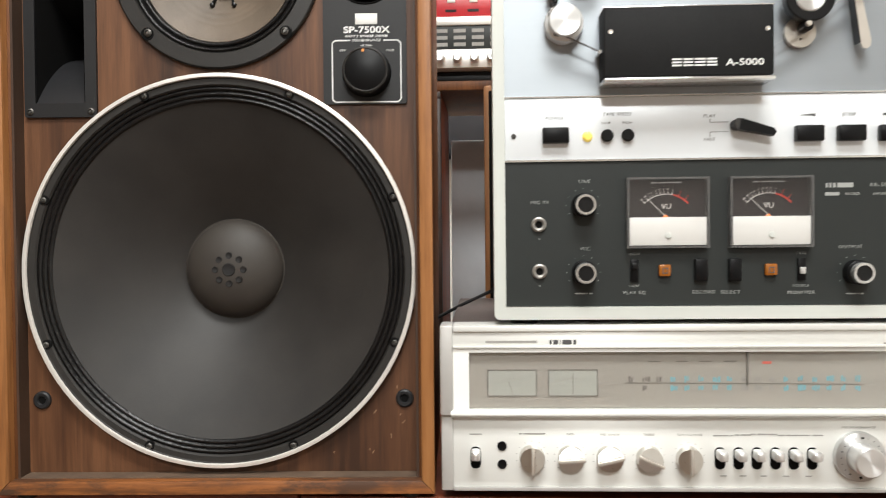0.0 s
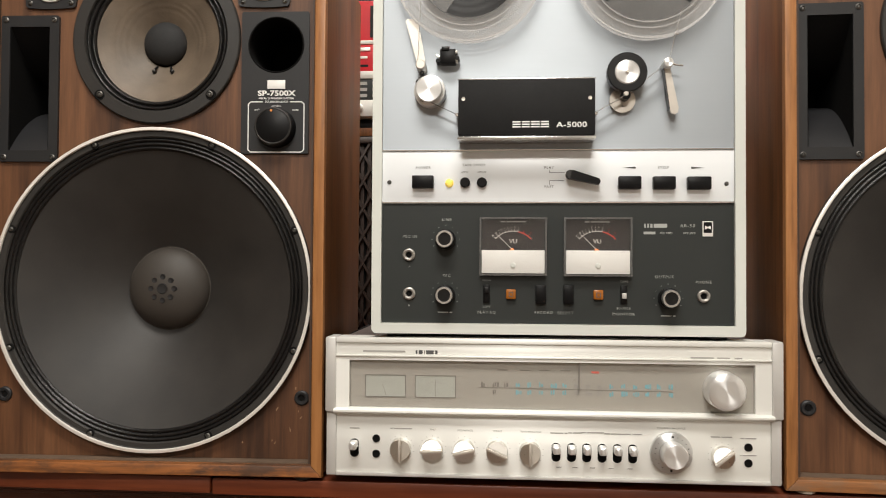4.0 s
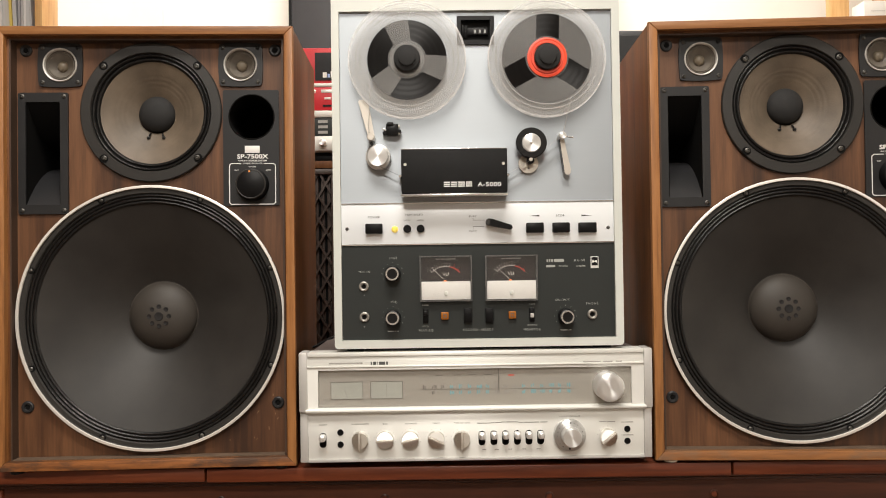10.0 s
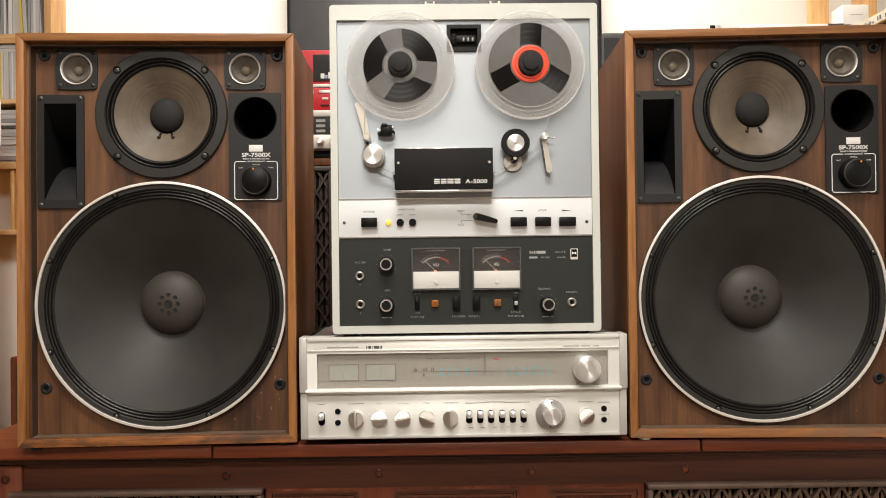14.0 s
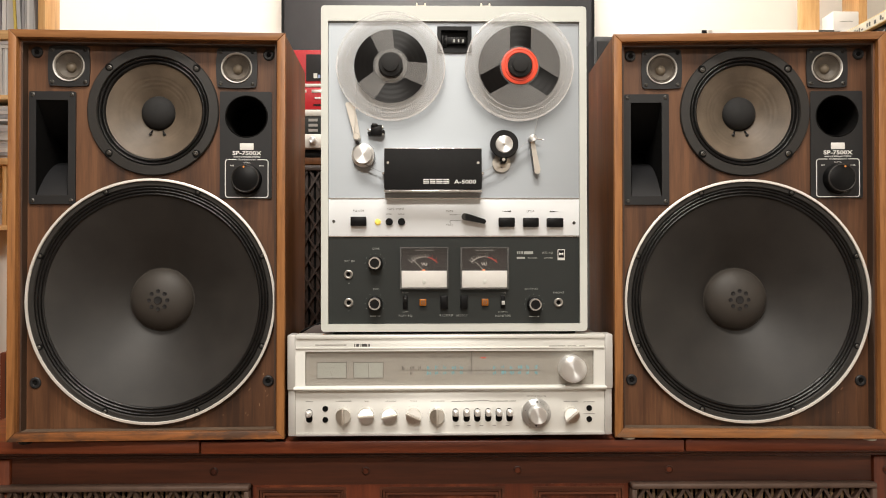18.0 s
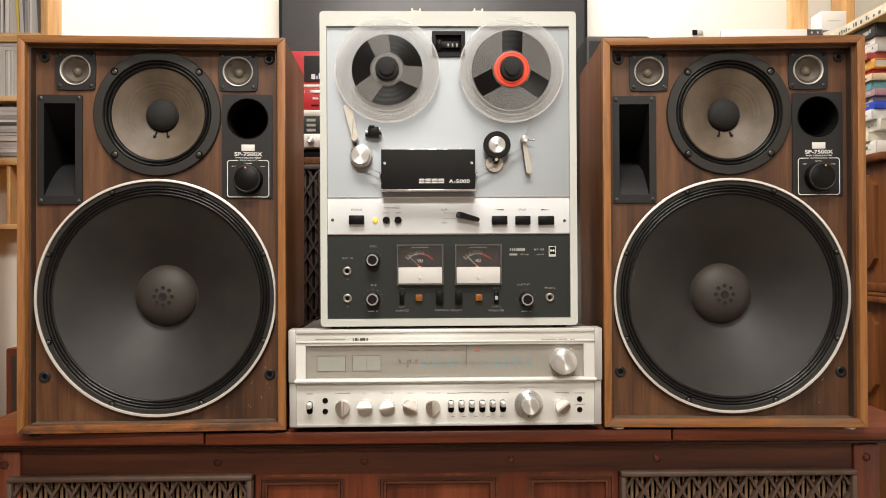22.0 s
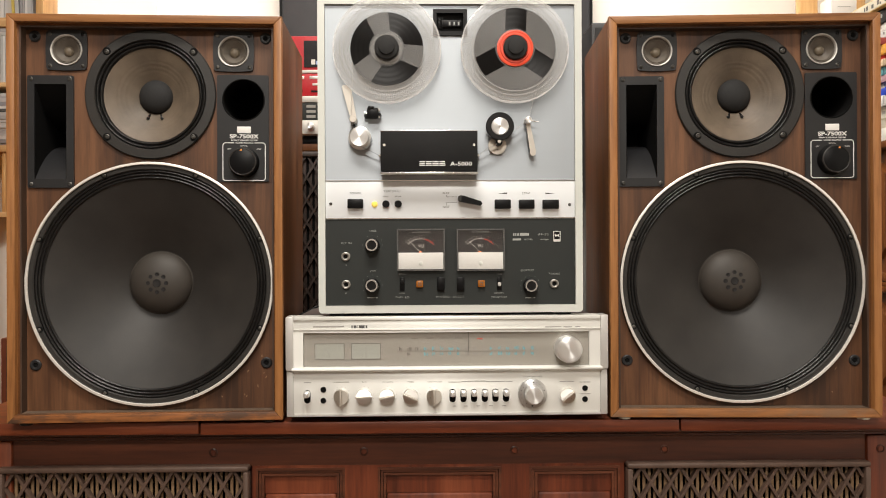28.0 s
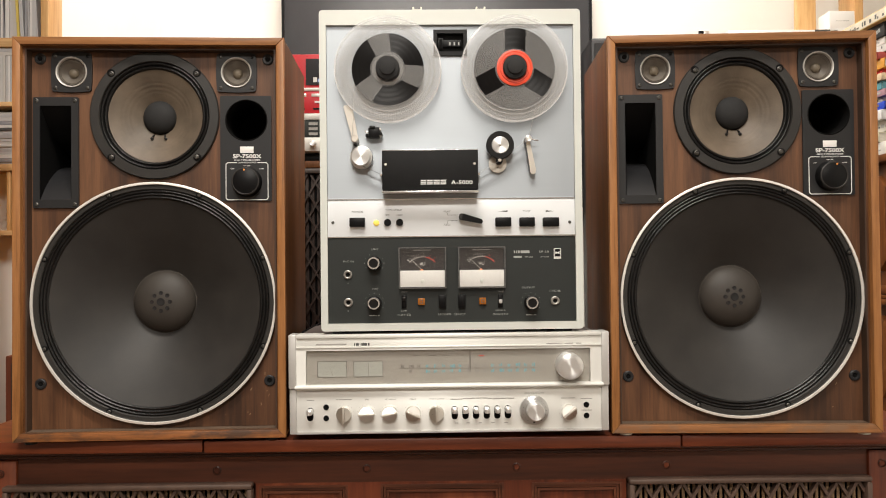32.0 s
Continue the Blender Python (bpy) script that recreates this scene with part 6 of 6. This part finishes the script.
part("cone", lathe([(0.0340, -0.0030), (0.0310, -0.0006), (0.012, -0.0004), (0.010, -0.0040), (0, -0.0060)], 0.0, 0.050, 36), M["mid_cap"], ss_)
part("bracket", block(-0.020, 0.030, -0.004, 0.02, 0.118, 0.128, 0.002), M["satin"], ss_)

# shelf frame, box, books and carved cabinet
rs = thing("open_shelf", pose(0, 0, 0), "light wooden open shelf frame by the wall", "shelf")
part("post", block(1.262, 1.331, 1.500, 1.525, 0.0, 2.45, 0.002), M["oak"], rs)
part("post", block(1.468, 1.500, 1.500, 1.615, 0.0, 2.45, 0.002), M["oak"], rs)
part("board", block(0.80, 1.4675, 1.395, 1.4995, 1.731, 1.746, 0.001), M["oak_x"], rs)
wr = thing("white_stereo", pose(0, 0, -0.004), "white radio-cassette stereo lying on the open shelf", "stereo")
part("body", block(0.980, 1.334, 1.405, 1.494, 1.7502, 1.8925, 0.004), M["white_box"], wr, "white plastic stereo body")
for x0, x1 in ((0.8230, 0.9770), (1.3365, 1.4400)):
    part("side_speaker", prism([(x0, 1.7502), (x1, 1.7502), (x1, 1.8915), (x0 + 0.030, 1.8915), (x0, 1.8800)], 1.405, 1.494), M["white_box"], wr, "white side speaker", smooth=False)
for x0, x1 in ((0.9935, 1.0710), (1.1425, 1.2200)):
    part("slot", block(x0, x1, 1.4035, 1.4060, 1.8560, 1.8670, 0.001), M["black"], wr, "black slot")
part("red_print", block(1.083, 1.122, 1.4040, 1.4055, 1.8580, 1.8620), M["red_mark"], wr, smooth=False)
part("cassette_window", slab([(1.281, 1.868), (1.333, 1.868), (1.333, 1.8915), (1.281, 1.8915)], [circle(1.297, 1.881, 0.0045, 14), circle(1.318, 1.881, 0.0045, 14)], 1.4030, 1.4055), M["ink"], wr, "dark cassette window")
for x0 in (0.8800, 1.3900):
    part("clip", block(x0, x0 + 0.017, 1.4000, 1.4200, 1.8720, 1.8900, 0.002), M["black"], wr)
    part("clip", block(x0 + 0.019, x0 + 0.036, 1.4010, 1.4200, 1.8740, 1.8905, 0.002), M["satin"], wr)
bx = thing("white_box", pose(1.379, 1.452, 1.8887), "small white cardboard box standing on the white stereo", "box")
part("carton", block(-0.044, 0.044, -0.040, 0.040, 0.0, 0.065, 0.0015), M["white_box"], bx)
part("print", block(-0.022, 0.024, -0.0406, -0.0399, 0.030, 0.0315), M["grey_ink"], bx, smooth=False)
cb = thing("carved_cabinet", pose(0, 0, 0), "cherry-coloured carved wooden cabinet with raised panels", "cabinet")
part("carcass", block(1.318, 1.75, 0.99, 1.42, 0.0, 1.385, 0.003), M["cabinet"], cb)
part("top_board", block(1.285, 1.76, 0.96, 1.44, 1.3852, 1.4080, 0.006), M["cabinet"], cb)
part("waist_moulding", block(1.290, 1.75, 0.965, 1.43, 0.962, 0.980, 0.005), M["cabinet"], cb)
part("waist_moulding", block(1.298, 1.75, 0.973, 1.43, 0.981, 0.992, 0.003), M["cabinet"], cb)
part("waist_moulding", block(1.304, 1.75, 0.978, 1.43, 0.993, 1.020, 0.006), M["cabinet"], cb)
part("base_ledge", block(1.15, 1.75, 0.91, 1.43, 0.600, 0.632, 0.006), M["cabinet"], cb)
part("base", block(1.17, 1.75, 0.93, 1.42, 0.0, 0.600, 0.003), M["cabinet"], cb)
for z0, z1 in ((1.060, 1.350), (0.680, 0.930)):
    for c0, c1, front in ((1.03, 1.385, False), (1.36, 1.54, True)):
        bm = prism(rounded(c0, c1, z0, z1, 0.034, 1), 0, 0.018)
        bmesh.ops.bevel(bm, geom=[e for e in bm.edges if all(v.co.y < 0.001 for v in e.verts)], offset=0.017, segments=2, profile=0.6, affect="EDGES")
        if front:
            bmesh.ops.translate(bm, verts=bm.verts, vec=(0, 0.974, 0))
        else:
            bmesh.ops.rotate(bm, verts=bm.verts, cent=(0, 0, 0), matrix=Matrix.Rotation(radians(90), 3, "Z"))
            bmesh.ops.scale(bm, verts=bm.verts, vec=(-1, 1, 1))
            bmesh.ops.translate(bm, verts=bm.verts, vec=(1.302, 0, 0))
        part("raised_panel", bm, M["cabinet"], cb)


def book(z0, z1, y0, y1, x0, cover, label, group="stack of books"):
    """A book lying flat with its spine to the room."""
    b = thing("book", pose(x0, (y0 + y1) / 2, z0, 0, 0, random.Random(int(z0 * 1e3)).uniform(-2.5, 2.5)), label, "book", group)
    h, w = z1 - z0 - 0.0004, (y1 - y0) / 2
    t = min(0.003, h * 0.2)
    part("cover", block(0.0, 0.19, -w, w, 0.0, t), cover, b, smooth=False)
    part("cover", block(0.0, 0.19, -w, w, h - t, h), cover, b, smooth=False)
    part("spine", block(-0.0035, 0.0, -w, w, 0.0, h, 0.001), cover, b)
    rnd_ = random.Random(int(z0 * 1e4))
    y = -w + 0.02 + rnd_.uniform(0, 0.02)
    pale = sum(cover.diffuse_color[:3]) < 1.2
    while y < w - 0.06 and h > 0.012:
        n = rnd_.choice((0.006, 0.009, 0.012, 0.018, 0.03))
        lo = rnd_.choice((0.3, 0.36, 0.5))
        part("title_bar", block(-0.0039, -0.0034, y, y + n, h * lo, h * (lo + rnd_.choice((0.10, 0.16, 0.28)))), rnd_.choice((M["pale_ink"], M["pale_ink"], M["gold_slat"]) if pale else (M["ink"], M["grey_ink"], M["ink"], M["grey_ink"])), b, smooth=False)
        y += n + rnd_.choice((0.003, 0.004, 0.006, 0.04))
    if int(z0 * 1e3) % 3:
        part("end_cover", block(0.0, 0.19, -w - 0.002, -w, 0.0, h, 0.0008), cover, b)
    part("page_block", block(0.001, 0.184, -w + 0.004, w - 0.004, t, h - t), M["paper"], b, smooth=False)
    return b


def cover(name, c, rough=0.4):
    m = plain(name, c, rough, vary=0.1, scale=30)
    m.diffuse_color = (*c, 1)
    return m


BOOKS = ((1.4082, 1.4460, 0.60, 1.10, "white_cover", (0.74, 0.72, 0.68)), (1.4460, 1.4760, 0.66, 1.12, "yellow_white_cover", (0.70, 0.66, 0.50)), (1.4760, 1.5100, 0.58, 1.07, "cream_cover", (0.64, 0.62, 0.56)), (1.5100, 1.5400, 0.62, 1.10, "pale_cover", (0.74, 0.74, 0.73)),
         (1.5400, 1.5630, 0.60, 1.09, "blue_cover", (0.02, 0.06, 0.50)), (1.5630, 1.5800, 0.66, 1.08, "stone_cover", (0.48, 0.46, 0.40)), (1.5800, 1.6000, 0.60, 1.10, "mauve_cover", (0.40, 0.24, 0.28)), (1.6000, 1.6245, 0.63, 1.09, "teal_cover", (0.13, 0.36, 0.42)), (1.6245, 1.6450, 0.60, 1.12, "sand_cover", (0.66, 0.52, 0.34)),
         (1.6450, 1.6620, 0.65, 1.08, "red_black_cover", (0.50, 0.03, 0.025)), (1.6620, 1.6900, 0.60, 1.10, "ochre_cover", (0.66, 0.32, 0.05)), (1.6900, 1.7110, 0.64, 1.07, "maroon_cover", (0.36, 0.06, 0.05)), (1.7110, 1.7340, 0.60, 1.10, "grey_cover", (0.56, 0.55, 0.53)), (1.7340, 1.7560, 0.62, 1.08, "ivory_cover", (0.72, 0.70, 0.66)), (1.7560, 1.7960, 0.60, 1.10, "black_cover", (0.03, 0.03, 0.03)))
rnd = random.Random(7)
for z0, z1, y0, y1, nm, c in BOOKS:
    y0, y1 = 0.985 + (y0 - 0.58) * 0.5, 1.40 + (y1 - 1.07) * 0.5
    b = book(z0, z1, y0, y1, 1.300 + rnd.uniform(-0.012, 0.012), cover(nm, tuple(0.92 * v for v in c)), nm.replace("_cover", "").replace("_", " and ") + " book lying in a tall stack")
dv = thing("video_box", pose(1.275, 1.06, 1.7962, 0, 0, 0), "cream video box with handwriting on the stack of books", "box")
part("shell", block(0.0, 0.20, -0.22, 0.19, 0.0, 0.032, 0.002), M["yellow_card"], dv, "yellowed cardboard case")
part("label_strip", block(-0.0008, 0.0, -0.20, 0.17, 0.003, 0.029), M["label_card"], dv, smooth=False)
rnd = random.Random(3)
y = 0.14
while y > -0.12:
    w = rnd.uniform(0.006, 0.013)
    z = rnd.uniform(0.005, 0.010)
    part("handwriting_bar", block(-0.0014, -0.0008, y - w, y, z, z + rnd.uniform(0.004, 0.014)), M["ink"], dv, smooth=False)
    y -= w + rnd.choice((0.004, 0.006, 0.020))
ls = thing("lattice_speaker", pose(0.930, 0.300, 0, 0, 0, -31), "floor speaker with a pale lattice grille beside the console", "loudspeaker", "lattice speakers")
part("body", block(0.0, 0.21, 0.0185, 0.15, 0.0, 0.890, 0.004), M["mahogany_dark"], ls)
lattice(ls, 0.0, 0.21, 0.0, 0.30, 0.888, 0.020, M["paper"], M["lattice_dark"], 0.040, 0.066, 0.011, rim=M["mahogany_dark"])
